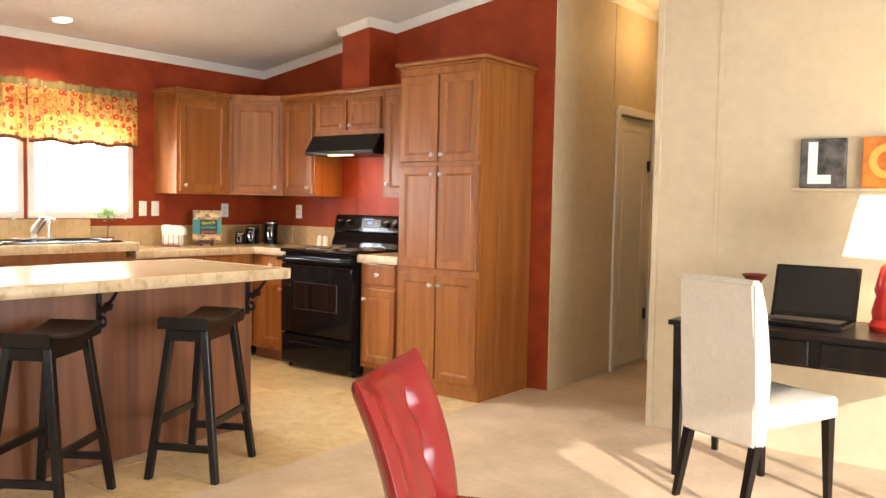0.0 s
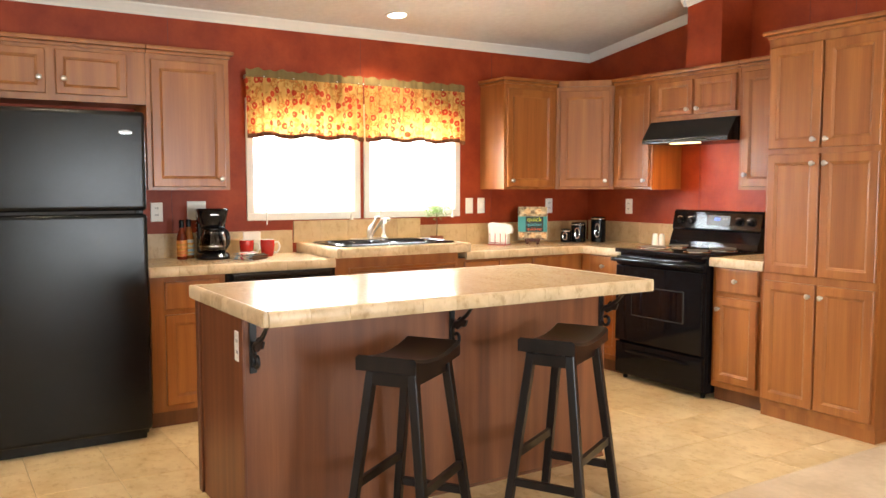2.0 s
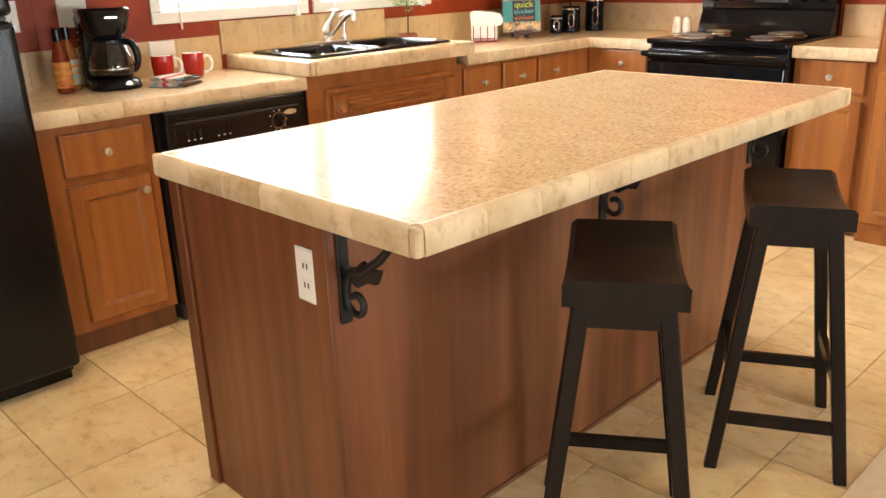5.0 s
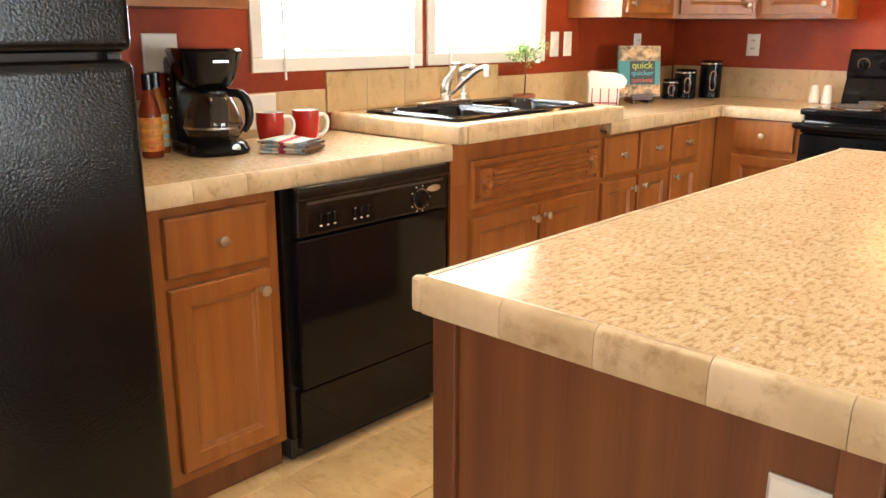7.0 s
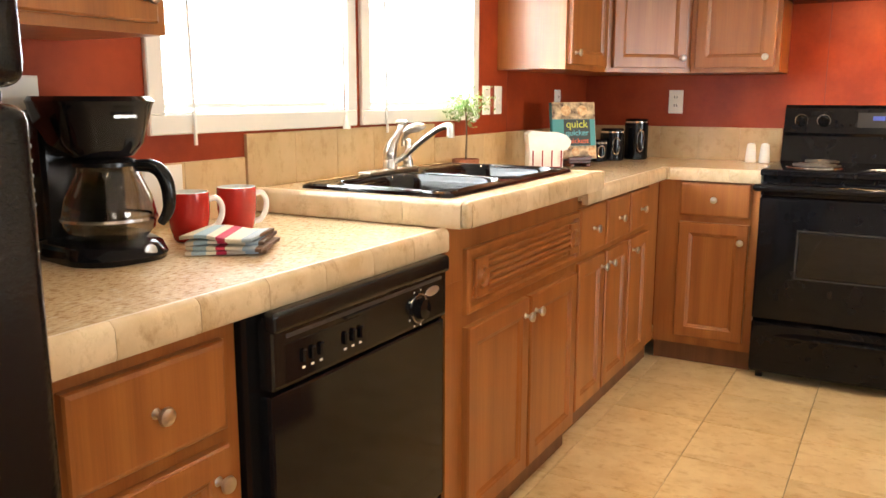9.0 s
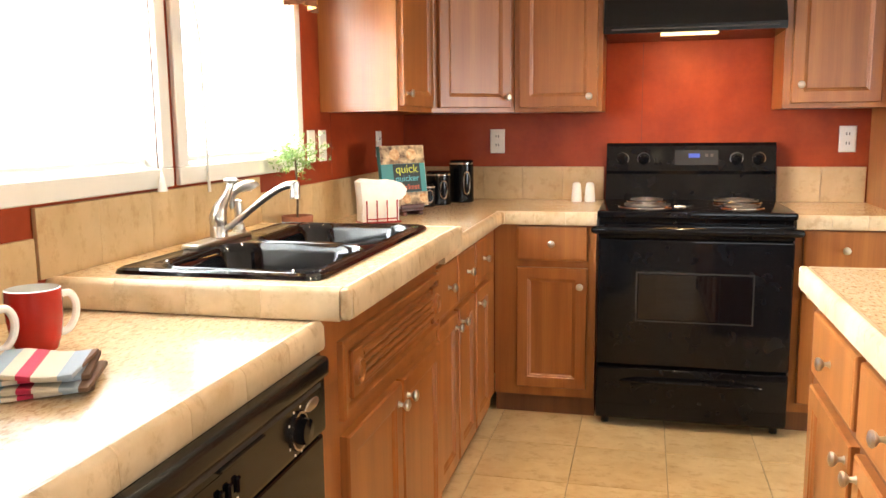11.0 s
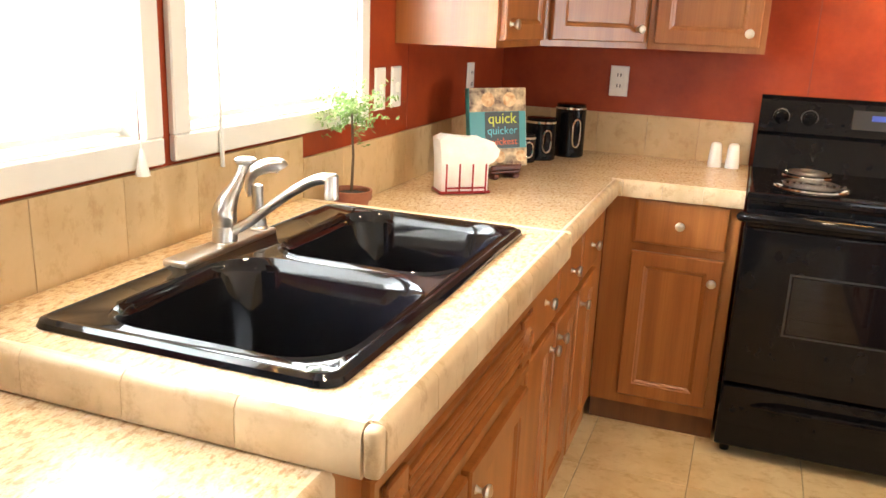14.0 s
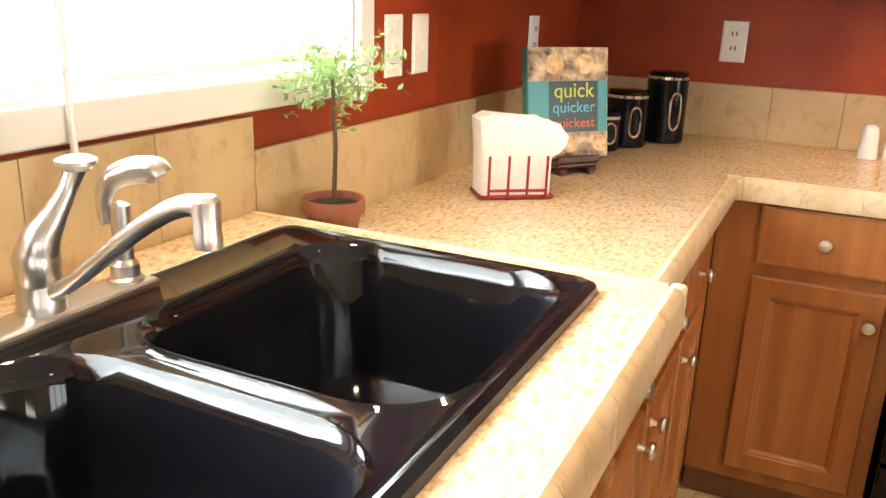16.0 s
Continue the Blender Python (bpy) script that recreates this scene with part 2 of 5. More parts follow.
def lathe(profile, m, seg=20, bm=None):
    """profile: (radius, height) pairs, turned about the local z of m."""
    bm = bm or bmesh.new()
    rings = []
    for r, h in profile:
        if r < 1e-5:
            rings.append([bm.verts.new(m @ Vector((0, 0, h)))])
        else:
            rings.append([bm.verts.new(m @ Vector((r * math.cos(2 * math.pi * k / seg), r * math.sin(2 * math.pi * k / seg), h))) for k in range(seg)])
    for a, b in zip(rings, rings[1:]):
        for k in range(seg):
            q = [a[k % len(a)], a[(k + 1) % len(a)], b[(k + 1) % len(b)], b[k % len(b)]]
            u = list(dict.fromkeys(q))
            if len(u) > 2:
                bm.faces.new(u)
    return bm


def tube(points, radius, seg=10, bm=None):
    """A round bar along points; radius may be one number or one per point."""
    bm = bm or bmesh.new()
    pts = [Vector(p) for p in points]
    rad = radius if isinstance(radius, (list, tuple)) else [radius] * len(pts)
    if 4 <= len(pts) <= 8 and pts[0] != pts[-1]:
        fine, fr_ = [], []
        for i in range(len(pts) - 1):
            p0, p1, p2, p3 = pts[max(i - 1, 0)], pts[i], pts[i + 1], pts[min(i + 2, len(pts) - 1)]
            for k in range(5):
                t = k / 5
                fine.append(0.5 * (2 * p1 + (p2 - p0) * t + (2 * p0 - 5 * p1 + 4 * p2 - p3) * t * t + (3 * p1 - p0 - 3 * p2 + p3) * t ** 3))
                fr_.append(rad[i] * (1 - t) + rad[i + 1] * t)
        pts, rad = fine + [pts[-1]], fr_ + [rad[-1]]
    rings, up = [], None
    for i, p in enumerate(pts):
        d = (pts[min(i + 1, len(pts) - 1)] - pts[max(i - 1, 0)]).normalized()
        if up is None:
            up = Vector((0, 0, 1)) if abs(d.z) < 0.9 else Vector((1, 0, 0))
        s = d.cross(up).normalized()
        up = s.cross(d).normalized()
        rings.append([bm.verts.new(p + rad[i] * (math.cos(2 * math.pi * k / seg) * s + math.sin(2 * math.pi * k / seg) * up)) for k in range(seg)])
    for a, b in zip(rings, rings[1:]):
        for k in range(seg):
            bm.faces.new((a[k], a[(k + 1) % seg], b[(k + 1) % seg], b[k]))
    bm.faces.new(rings[0])
    bm.faces.new(rings[-1])
    return bm


def extrude(outline, m, depth, bm=None):
    """A flat outline (u, w) in m's x and z, given thickness along m's y."""
    bm = bm or bmesh.new()
    a = [bm.verts.new(m @ Vector((u, 0, w))) for u, w in outline]
    b = [bm.verts.new(m @ Vector((u, depth, w))) for u, w in outline]
    bm.faces.new(a)
    bm.faces.new(b)
    for k in range(len(a)):
        n = (k + 1) % len(a)
        bm.faces.new((a[k], a[n], b[n], b[k]))
    return bm


def rings(m, w, h, steps, cap=True, bm=None, back=True):
    """Nested rectangles of (inset, out) on a face: m's x across, y out, z up."""
    bm = bm or bmesh.new()
    made = []
    for i, d in steps:
        made.append([bm.verts.new(m @ Vector(c)) for c in ((i, d, i), (w - i, d, i), (w - i, d, h - i), (i, d, h - i))])
    for a, b in zip(made, made[1:]):
        for k in range(4):
            bm.faces.new((a[k], a[(k + 1) % 4], b[(k + 1) % 4], b[k]))
    if cap:
        bm.faces.new(made[-1])
    if back:
        bm.faces.new(made[0])
    return bm


def face_x(x, y, z):
    """A face looking along +x: across runs along +y."""
    return Matrix(((0, 1, 0, x), (1, 0, 0, y), (0, 0, 1, z), (0, 0, 0, 1)))


def face_y(x, y, z):
    """A face looking along -y: across runs along +x."""
    return Matrix(((1, 0, 0, x), (0, -1, 0, y), (0, 0, 1, z), (0, 0, 0, 1)))


def knob(m, u, w, parent):
    axis = m @ Matrix.Translation((u, 0, w)) @ Matrix.Rotation(radians(-90), 4, "X")
    part("knob", lathe([(0, 0), (0.009, 0), (0.006, 0.004), (0.005, 0.012), (0.012, 0.017), (0.0155, 0.022), (0.014, 0.027), (0.007, 0.03), (0, 0.0305)], axis, 16), NICKEL, parent, "round brushed nickel knob", True)


def panel_door(m, w, h, parent, hand=None, rail=0.055):
    d = part("door", rings(m, w, h, [(0, 0), (0, 0.016), (0.004, 0.02), (rail - 0.008, 0.02), (rail - 0.004, 0.017), (rail, 0.016), (rail + 0.007, 0.010)], cap=False), OAK, parent)
    part("panel", rings(m, w, h, [(rail + 0.004, 0.002), (rail + 0.006, 0.0098), (rail + 0.02, 0.0098)]), OAK, d)
    if hand:
        knob(m @ Matrix.Translation((0, 0.02, 0)), hand[0], hand[1], d)
    return d


def drawer(m, w, h, parent, knobs=True):
    d = part("drawer_front", rings(m, w, h, [(0, 0), (0, 0.014), (0.003, 0.018), (0.01, 0.02)]), OAK, parent)
    if knobs:
        knob(m @ Matrix.Translation((0, 0.02, 0)), w / 2, h / 2, d)
    return d



# ---- structure ----
def ceil_z(x):
    return 2.42 + 0.145 * x if x < 3.87 else 2.42 + 0.145 * (7.74 - x)


def wall_with_holes(name, lo, hi, holes, fix, at, thick, mat, label):
    """A wall along x or y (fix: its other axis) with rectangular holes (a0, a1, z0, z1)."""
    bm = bmesh.new()
    cuts = sorted({lo, hi, *(h[0] for h in holes), *(h[1] for h in holes)})

    def piece(a, b, z0, z1):
        if fix == "x":
            box(bm, at, at + thick, a, b, z0, z1)
        else:
            box(bm, a, b, at, at + thick, z0, z1)

    for a, b in zip(cuts, cuts[1:]):
        hole = [h for h in holes if h[0] <= a and b <= h[1]]
        if hole:
            piece(a, b, 0, hole[0][2])
            piece(a, b, hole[0][3], 3.1)
        else:
            piece(a, b, 0, 3.1)
    return structure(name, bm, mat, label, "wall")


WY0, WY1, WMID0, WMID1, WZ0, WZ1 = -2.90, -1.345, -2.18, -2.055, 1.165, 1.86
wall_with_holes("wall_west", -8.0, 0.0, [(WY0, WMID0, WZ0, WZ1), (WMID1, WY1, WZ0, WZ1)], "x", -0.14, 0.14, RED, "mottled terracotta red kitchen wall with a double window")
structure("wall_north", cube(-0.14, 3.008, 0.0, 0.12, 0, 3.1), RED, "mottled terracotta red kitchen wall behind the stove", "wall")
structure("wall_hall_west", box(cube(2.925, 3.015, 0.1205, 0.96, 0, 3.1), 3.008, 3.015, 0.0, 0.12, 0, 3.1), CREAM, "cream hallway wall with batten seams", "wall")
structure("wall_hall_over_door", cube(2.925, 3.015, 0.96, 1.57, 1.99, 3.1), CREAM, "cream wall over the hallway door", "wall")
structure("wall_hall_end", cube(2.0, 4.1, 2.3, 2.4, 0, 3.1), CREAM, "cream wall at the hallway end", "wall")
structure("wall_hall_corner", cube(2.925, 3.015, 1.57, 2.3, 0, 3.1), CREAM, "cream hallway wall past the door", "wall")
structure("wall_hall_east", cube(3.905, 4.0, -0.24, 2.3, 0, 3.1), CREAM, "cream hallway wall", "wall")
structure("wall_hall_room", cube(2.0, 2.1, 0.12, 2.3, 0, 3.1), CREAM, "cream wall in the room off the hallway", "wall")
structure("wall_desk", cube(3.905, 7.75, -0.36, -0.24, 0, 3.1), CREAM, "cream panelled wall behind the desk", "wall")
wall_with_holes("wall_east", -8.0, -0.08, [(-7.9, -6.2, 0.8, 2.1), (-3.55, -1.3, 0.3, 1.75)], "x", 7.6, 0.14, CREAM, "cream living room wall with an unseen wide window")
wall_with_holes("wall_south", -0.14, 7.75, [(1.8, 4.6, 0.75, 2.15)], "y", -8.12, 0.12, CREAM, "cream living room wall with an unseen wide window")

bm = bmesh.new()
for xa, xb in ((-0.2, 3.87), (3.87, 7.9)):
    v = [bm.verts.new(p) for p in ((xa, -8.2, ceil_z(xa)), (xb, -8.2, ceil_z(xb)), (xb, 2.5, ceil_z(xb)), (xa, 2.5, ceil_z(xa)))]
    w = [bm.verts.new(q.co + Vector((0, 0, 0.1))) for q in v]
    bm.faces.new(v)
    bm.faces.new(w)
    for k in range(4):
        bm.faces.new((v[k], v[(k + 1) % 4], w[(k + 1) % 4], w[k]))
structure("ceiling", bm, CEIL, "white textured sloping ceiling", "ceiling")
structure("floor", cube(-0.14, 2.88, -8.0, 0.0, -0.1, -0.006), GROUT, "beige stone-look tile kitchen floor", "floor")
bm = cube(2.88, 7.6, -8.0, -0.36, -0.1, 0.006)
box(bm, 2.88, 3.905, -0.36, 2.3, -0.1, 0.006)
box(bm, 2.1, 2.88, 0.12, 2.3, -0.1, 0.004)
structure("carpet_floor", bm, CARPET, "tan cut-pile wall-to-wall carpet", "carpet")
bm = bmesh.new()
box(bm, -60, 60, -60, 60, -0.6, -0.5)
structure("ground", bm, mottled("grass_ground", (0.05, 0.07, 0.02), (0.1, 0.12, 0.05), 2.0, 0.95), "grassy ground outside the house", "ground")


def crown(name, pts, out, up=Vector((0, 0, 1))):
    """A crown moulding along two points; out points into the room."""
    bm = bmesh.new()
    prof = [(0, -0.06), (0.006, -0.06), (0.012, -0.045), (0.03, -0.018), (0.04, -0.006), (0.042, 0.004), (0, 0.004)]
    ends = [[bm.verts.new(Vector(p) + out * a + up * b) for a, b in prof] for p in pts]
    n = len(prof)
    for k in range(n):
        bm.faces.new((ends[0][k], ends[0][(k + 1) % n], ends[1][(k + 1) % n], ends[1][k]))
    bm.faces.new(ends[0])
    bm.faces.new(ends[1])
    return structure(name, bm, WHITE, "white painted crown moulding", "moulding")


CX0, CX1, CY = 1.29, 1.575, -0.30
crown("trim_crown_1", [(0.0, -8.0, 2.42), (0.0, 0.0, 2.42)], Vector((1, 0, 0)))
crown("trim_crown_2", [(0.0, 0.0, ceil_z(0)), (CX0, 0.0, ceil_z(CX0))], Vector((0, -1, 0)))
crown("trim_crown_3", [(CX1, 0.0, ceil_z(CX1)), (2.99, 0.0, ceil_z(2.99))], Vector((0, -1, 0)))
crown("trim_crown_4", [(CX0, CY, ceil_z(CX0)), (CX1, CY, ceil_z(CX1))], Vector((0, -1, 0)))
crown("trim_crown_5", [(CX0, 0, ceil_z(CX0)), (CX0, CY - 0.04, ceil_z(CX0))], Vector((-1, 0, 0)))
crown("trim_crown_6", [(CX1, 0, ceil_z(CX1)), (CX1, CY - 0.04, ceil_z(CX1))], Vector((1, 0, 0)))
crown("trim_crown_7", [(3.015, 0, ceil_z(3.015)), (3.015, 2.3, ceil_z(3.015))], Vector((1, 0, 0)))
structure("wall_chase", cube(CX0, CX1, CY, 0.0, 2.10, 2.75), RED, "red vent chase over the hood cabinet", "wall")
# wallboard seams
for i, (y, z) in enumerate(((-3.42, 0.9), (-2.118, 1.92), (-1.0, 0.9))):
    structure(f"trim_seam_{i + 1}", cube(0.0, 0.0015, y - 0.002, y + 0.002, z, 2.36), SEAM, "wallboard seam", "seam")
for i, (x, z0, z1) in enumerate(((1.17, 1.0, 1.75), (2.0, 2.15, 2.65), (2.3, 2.2, 2.68))):
    structure(f"trim_seam_{i + 4}", cube(x - 0.002, x + 0.002, -0.0015, 0.0, z0, z1), SEAM, "wallboard seam", "seam")
for i, x in enumerate((4.262, 5.48)):
    structure(f"trim_batten_{i + 1}", cube(x - 0.012, x + 0.012, -0.364, -0.36, 0.0, 2.9, 0.0015), CREAM, "cream wall batten", "batten")
for i, y in enumerate((0.87, 1.6)):
    structure(f"trim_batten_{i + 3}", cube(3.015, 3.02, y - 0.012, y + 0.012, 2.1, 2.8, 0.0015), CREAMSEAM, "cream wall batten", "batten")
structure("trim_corner", cube(3.89, 3.93, -0.366, -0.32, 0.0, 3, 0.004), CREAM, "cream corner trim", "trim")

# hallway door standing ajar
hd = thing("door_1", (2.945, 0.96, 0), "cream hallway door with a casing", "door", kind="structure")
part("casing", box(box(cube(3.015, 3.035, 0.90, 0.96, 0, 2.05, 0.004), 3.015, 3.035, 1.57, 1.63, 0, 2.05, 0.004), 3.013, 3.033, 0.96, 1.57, 1.99, 2.05, 0.004), WHITE, hd)
slab = part("slab", rings(face_x(2.96, 0.963, 0.015), 0.604, 1.965, [(0, 0), (0, 0.03), (0.002, 0.034), (0.1, 0.034), (0.11, 0.028), (0.13, 0.028), (0.14, 0.034)]), WHITE, hd)
for z in (0.35, 1.57):
    part("hinge", cube(2.992, 3.01, 1.535, 1.565, z, z + 0.09, 0.002), IRON, hd)

# ---- kitchen window ----
win = thing("window_1", (0, -2.12, WZ0), "white double window with lowered blinds", "window", kind="structure")
for a, b in ((WY0, WMID0), (WMID1, WY1)):
    f = bmesh.new()
    t = 0.048
    box(f, 0.0, 0.016, a - t, b + t, WZ0 - t, WZ0, 0.003)
    box(f, 0.0, 0.016, a - t, b + t, WZ1, WZ1 + t, 0.003)
    box(f, 0.0, 0.0155, a - t, a, WZ0, WZ1, 0.003)
    box(f, 0.0, 0.0155, b, b + t, WZ0, WZ1, 0.003)
    part("window_frame", f, WHITE, win, "white painted casing")
    part("jamb", box(box(box(cube(-0.14, 0.0, a, a + 0.004, WZ0, WZ1), -0.14, 0.0, b - 0.004, b, WZ0, WZ1), -0.14, 0.0, a + 0.004, b - 0.004, WZ0, WZ0 + 0.004), -0.14, 0.0, a + 0.004, b - 0.004, WZ1 - 0.004, WZ1), WHITE, win)
    s = bmesh.new()
    for y0, y1, z0, z1 in ((a + 0.005, a + 0.035, WZ0 + 0.0355, WZ1 - 0.0355), (b - 0.035, b - 0.005, WZ0 + 0.0355, WZ1 - 0.0355), (a + 0.005, b - 0.005, WZ0 + 0.005, WZ0 + 0.035), (a + 0.005, b - 0.005, WZ1 - 0.035, WZ1 - 0.005)):
        box(s, -0.11, -0.08, y0, y1, z0, z1, 0.003)
    part("sash", s, PLASTIC, win)
    p = part("pane", cube(-0.098, -0.094, a + 0.03, b - 0.03, WZ0 + 0.03, WZ1 - 0.03), GLASS, win)
    p.visible_shadow = False
slat_mesh = None
for a, b in ((WY0, WMID0), (WMID1, WY1)):
    bl = thing("window_blind", (-0.04, (a + b) / 2, WZ1), "white slatted mini blind lowered over the window", "blind", "kitchen window blinds")
    part("headrail", cube(-0.06, -0.02, a + 0.006, b - 0.006, WZ1 - 0.035, WZ1 - 0.004, 0.003), PLASTIC, bl)
    part("bottom_rail", cube(-0.052, -0.028, a + 0.008, b - 0.008, WZ0 + 0.012, WZ0 + 0.026, 0.003), PLASTIC, bl)
    n = 34
    for k in range(n):
        z = WZ0 + 0.045 + k * (WZ1 - 0.05 - WZ0 - 0.045) / (n - 1)
        if slat_mesh is None or k == 0:
            bm = bmesh.new()
            w = b - a - 0.02
            m = Matrix.Rotation(radians(18), 4, "Y")
            pts = [(-0.0125, 0), (-0.006, 0.0012), (0, 0.0016), (0.006, 0.0012), (0.0125, 0)]
            rows_ = [[bm.verts.new(m @ Vector((u, s * w / 2, h))) for u, h in pts] for s in (-1, 1)]
            for i in range(4):
                bm.faces.new((rows_[0][i], rows_[0][i + 1], rows_[1][i + 1], rows_[1][i]))
            slat_mesh = bpy.data.meshes.new("slat")
            bm.to_mesh(slat_mesh)
            bm.free()
            slat_mesh.materials.append(SLAT)
        o = new("slat", slat_mesh)
        o.parent = bl
        o.location = (0, 0, z - WZ1)
    part("wand", tube([(-0.015, a + 0.07, WZ1 - 0.03), (0.02, a + 0.075, 1.5), (0.024, a + 0.08, WZ0 - 0.075)], 0.0045, 8), PLASTIC, bl, "clear tilt wand")
    part("pull_cord", lathe([(0, 0), (0.003, 0), (0.013, -0.045), (0, -0.045)], Matrix.Translation((0.03, b - 0.03, WZ0 - 0.01)), 12, tube([(-0.015, b - 0.06, WZ1 - 0.03), (0.026, b - 0.03, 1.5), (0.03, b - 0.03, WZ0 - 0.012)], 0.0012, 6)), PLASTIC, bl, "cord with plastic tassel")

# gathered valance
val = thing("valance", (0.06, -2.13, 2.06), "gathered orange floral print valance on a rod", "valance")
for a, b in ((-2.965, -2.14), (-2.13, -1.30)):
    nu, nv = 150, 16
    grid = []
    for jj in range(nv + 1):
        f = (0, 0.05, 0.09, 0.12)[jj] if jj < 4 else 0.12 + 0.88 * (jj - 3) / (nv - 3)
        row = []
        for i in range(nu + 1):
            u = i / nu
            y = a + (b - a) * u
            wave = math.sin(u * 62 + 1.5 * math.sin(u * 9)) * 0.5 + math.sin(u * 101 + 2) * 0.3
            amp = 0.013 if f < 0.1 else (0.008 if f < 0.14 else 0.016 + 0.016 * f)
            z = 2.085 - 0.43 * f + (0.010 * math.sin(u * 47 + a) * math.sin(u * 17) if jj == 0 else 0) + 0.010 * f * math.sin(u * 19 + a * 7)
            row.append((0.072 + wave * amp + 0.012 * f, y, z))
        grid.append(row)

    def skin(lo, hi, out):
        bm = bmesh.new()
        vs = [[bm.verts.new(Vector(p) + Vector((out, 0, 0))) for p in g] for g in grid[lo:hi + 1]]
        for r0, r1 in zip(vs, vs[1:]):
            for i in range(nu):
                bm.faces.new((r0[i], r0[i + 1], r1[i + 1], r1[i]))
        return bm

    pnl_ = part("curtain_panel", skin(2, nv, 0.0), CLOTH, val, smooth=True)
    part("header", skin(0, 3, 0.003), HEADER, val, "olive gathered header", True)
    hem = skin(nv - 1, nv, 0.002)
    part("hem", hem, HEM, val, "dark red hem", True)
part("rod", tube([(0.062, -2.955, 2.04), (0.062, -1.305, 2.04)], 0.007), PLASTIC, val)

for y in (-2.95, -1.31):
    part("rod_bracket", cube(0.0, 0.062, y - 0.006, y + 0.006, 2.03, 2.05, 0.002), PLASTIC, val)

# other windows, behind the walk; south and far ones added for fill light
for nm, (x0, x1, y0, y1) in (("window_2", (7.62, 7.66, -3.55, -1.3)), ("window_4", (7.62, 7.66, -7.9, -6.2)), ("window_3", (1.8, 4.6, -8.08, -8.04))):
    zs = (0.3, 1.69) if nm == "window_2" else (0.75, 1.43, 2.09)
    w2 = thing(nm, ((x0 + x1) / 2, (y0 + y1) / 2, 0.75), "unseen wide white framed living room window", "window", kind="structure")
    f = bmesh.new()
    for z in zs:
        box(f, x0, x1, y0, y1, z, z + 0.06)
    for k in range(4):
        if nm != "window_3":
            if nm == "window_2" and k in (1, 2):
                continue
            yy = y0 + (y1 - y0 - 0.06) * k / 3
            box(f, x0 - 0.002, x1 + 0.002, yy, yy + 0.06, zs[0], zs[-1] + 0.06)
        else:
            xx = x0 + (x1 - x0 - 0.06) * k / 3
            box(f, xx, xx + 0.06, y0 - 0.002, y1 + 0.002, 0.75, 2.15)
    part("window_frame", f, WHITE, w2)

# ---- base cabinets ----
def base_x(label, y0, y1, top, fronts, depth=0.565, low=None):
    """Base cabinet against the window wall; fronts: (kind, y0, y1, z0, z1, knob)."""
    c = thing("base_cabinet", (0.0, y0, 0.0), label, "cabinet", "base cabinets")
    body = cube(0.003, depth, y0 + 0.001, y1 - 0.001, 0.09, low or top)
    if low:
        part("front_frame", cube(depth - 0.02, depth, y0 + 0.001, y1 - 0.001, low + 0.0005, top), OAK, c)
        part("side_panel", cube(0.003, depth - 0.0205, y0 + 0.001, y0 + 0.02, low + 0.0005, top), OAK, c)
        part("side_panel", cube(0.003, depth - 0.0205, y1 - 0.02, y1 - 0.001, low + 0.0005, top), OAK, c)
    part("body", body, OAK, c)
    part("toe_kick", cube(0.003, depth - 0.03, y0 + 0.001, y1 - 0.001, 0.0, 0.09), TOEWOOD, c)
    for kind, a, b, z0, z1, k in fronts:
        m = face_x(depth, a, z0)
        if kind == "door":
            panel_door(m, b - a, z1 - z0, c, k)
        else:
            drawer(m, b - a, z1 - z0, c)
    return c


base_x("oak base cabinet with one drawer and door beside the refrigerator", -3.69, -3.275, 0.855,
       [("drawer", -3.615, -3.315, 0.66, 0.815, None), ("door", -3.615, -3.315, 0.125, 0.632, (0.268, 0.452))])
sink_cab = base_x("oak sink base cabinet with fluted false drawer and two doors", -2.60, -1.70, 0.918,
                  [("door", -2.51, -2.13, 0.1, 0.635, (0.35, 0.485)), ("door", -2.115, -1.735, 0.1, 0.635, (0.03, 0.485))], 0.595, 0.76)
part("false_front", rings(face_x(0.595, -2.51, 0.668), 0.795, 0.168, [(0, 0), (0, 0.012), (0.004, 0.016), (0.018, 0.016), (0.022, 0.003), (0.024, 0.003)]), OAK, sink_cab, "recessed false drawer frame")
ap = part("applique", rings(face_x(0.5985, -2.477, 0.703), 0.744, 0.1, [(0, 0), (0, 0.003), (0.006, 0.007)]), OAK, sink_cab, "fluted wood rosette strip")
for k in range(4):
    z = 0.725 + k * 0.0187
    part("flute", tube([(0.606, -2.395, z), (0.606, -1.8, z)], 0.0078, 8), OAK, ap, smooth=True)
for y in (-2.47, -1.805):
    part("rosette", lathe([(0, 0.012), (0.012, 0.013), (0.018, 0.006), (0.026, 0.014), (0.032, 0.006)], face_x(0.606, y + 0.036, 0.753) @ Matrix.Rotation(radians(-90), 4, "X"), 20, cube(0.603, 0.613, y, y + 0.072, 0.701, 0.805, 0.003)), OAK, ap)
tri_fronts = []
for k in range(3):
    a = -1.635 + k * 0.295
    tri_fronts += [("drawer", a, a + 0.27, 0.665, 0.83, None), ("door", a, a + 0.27, 0.1, 0.64, ((0.235, 0.49) if k == 0 else (0.035, 0.49)))]
base_x("oak base cabinet run with three drawers over three doors", -1.698, -0.57, 0.855, tri_fronts)


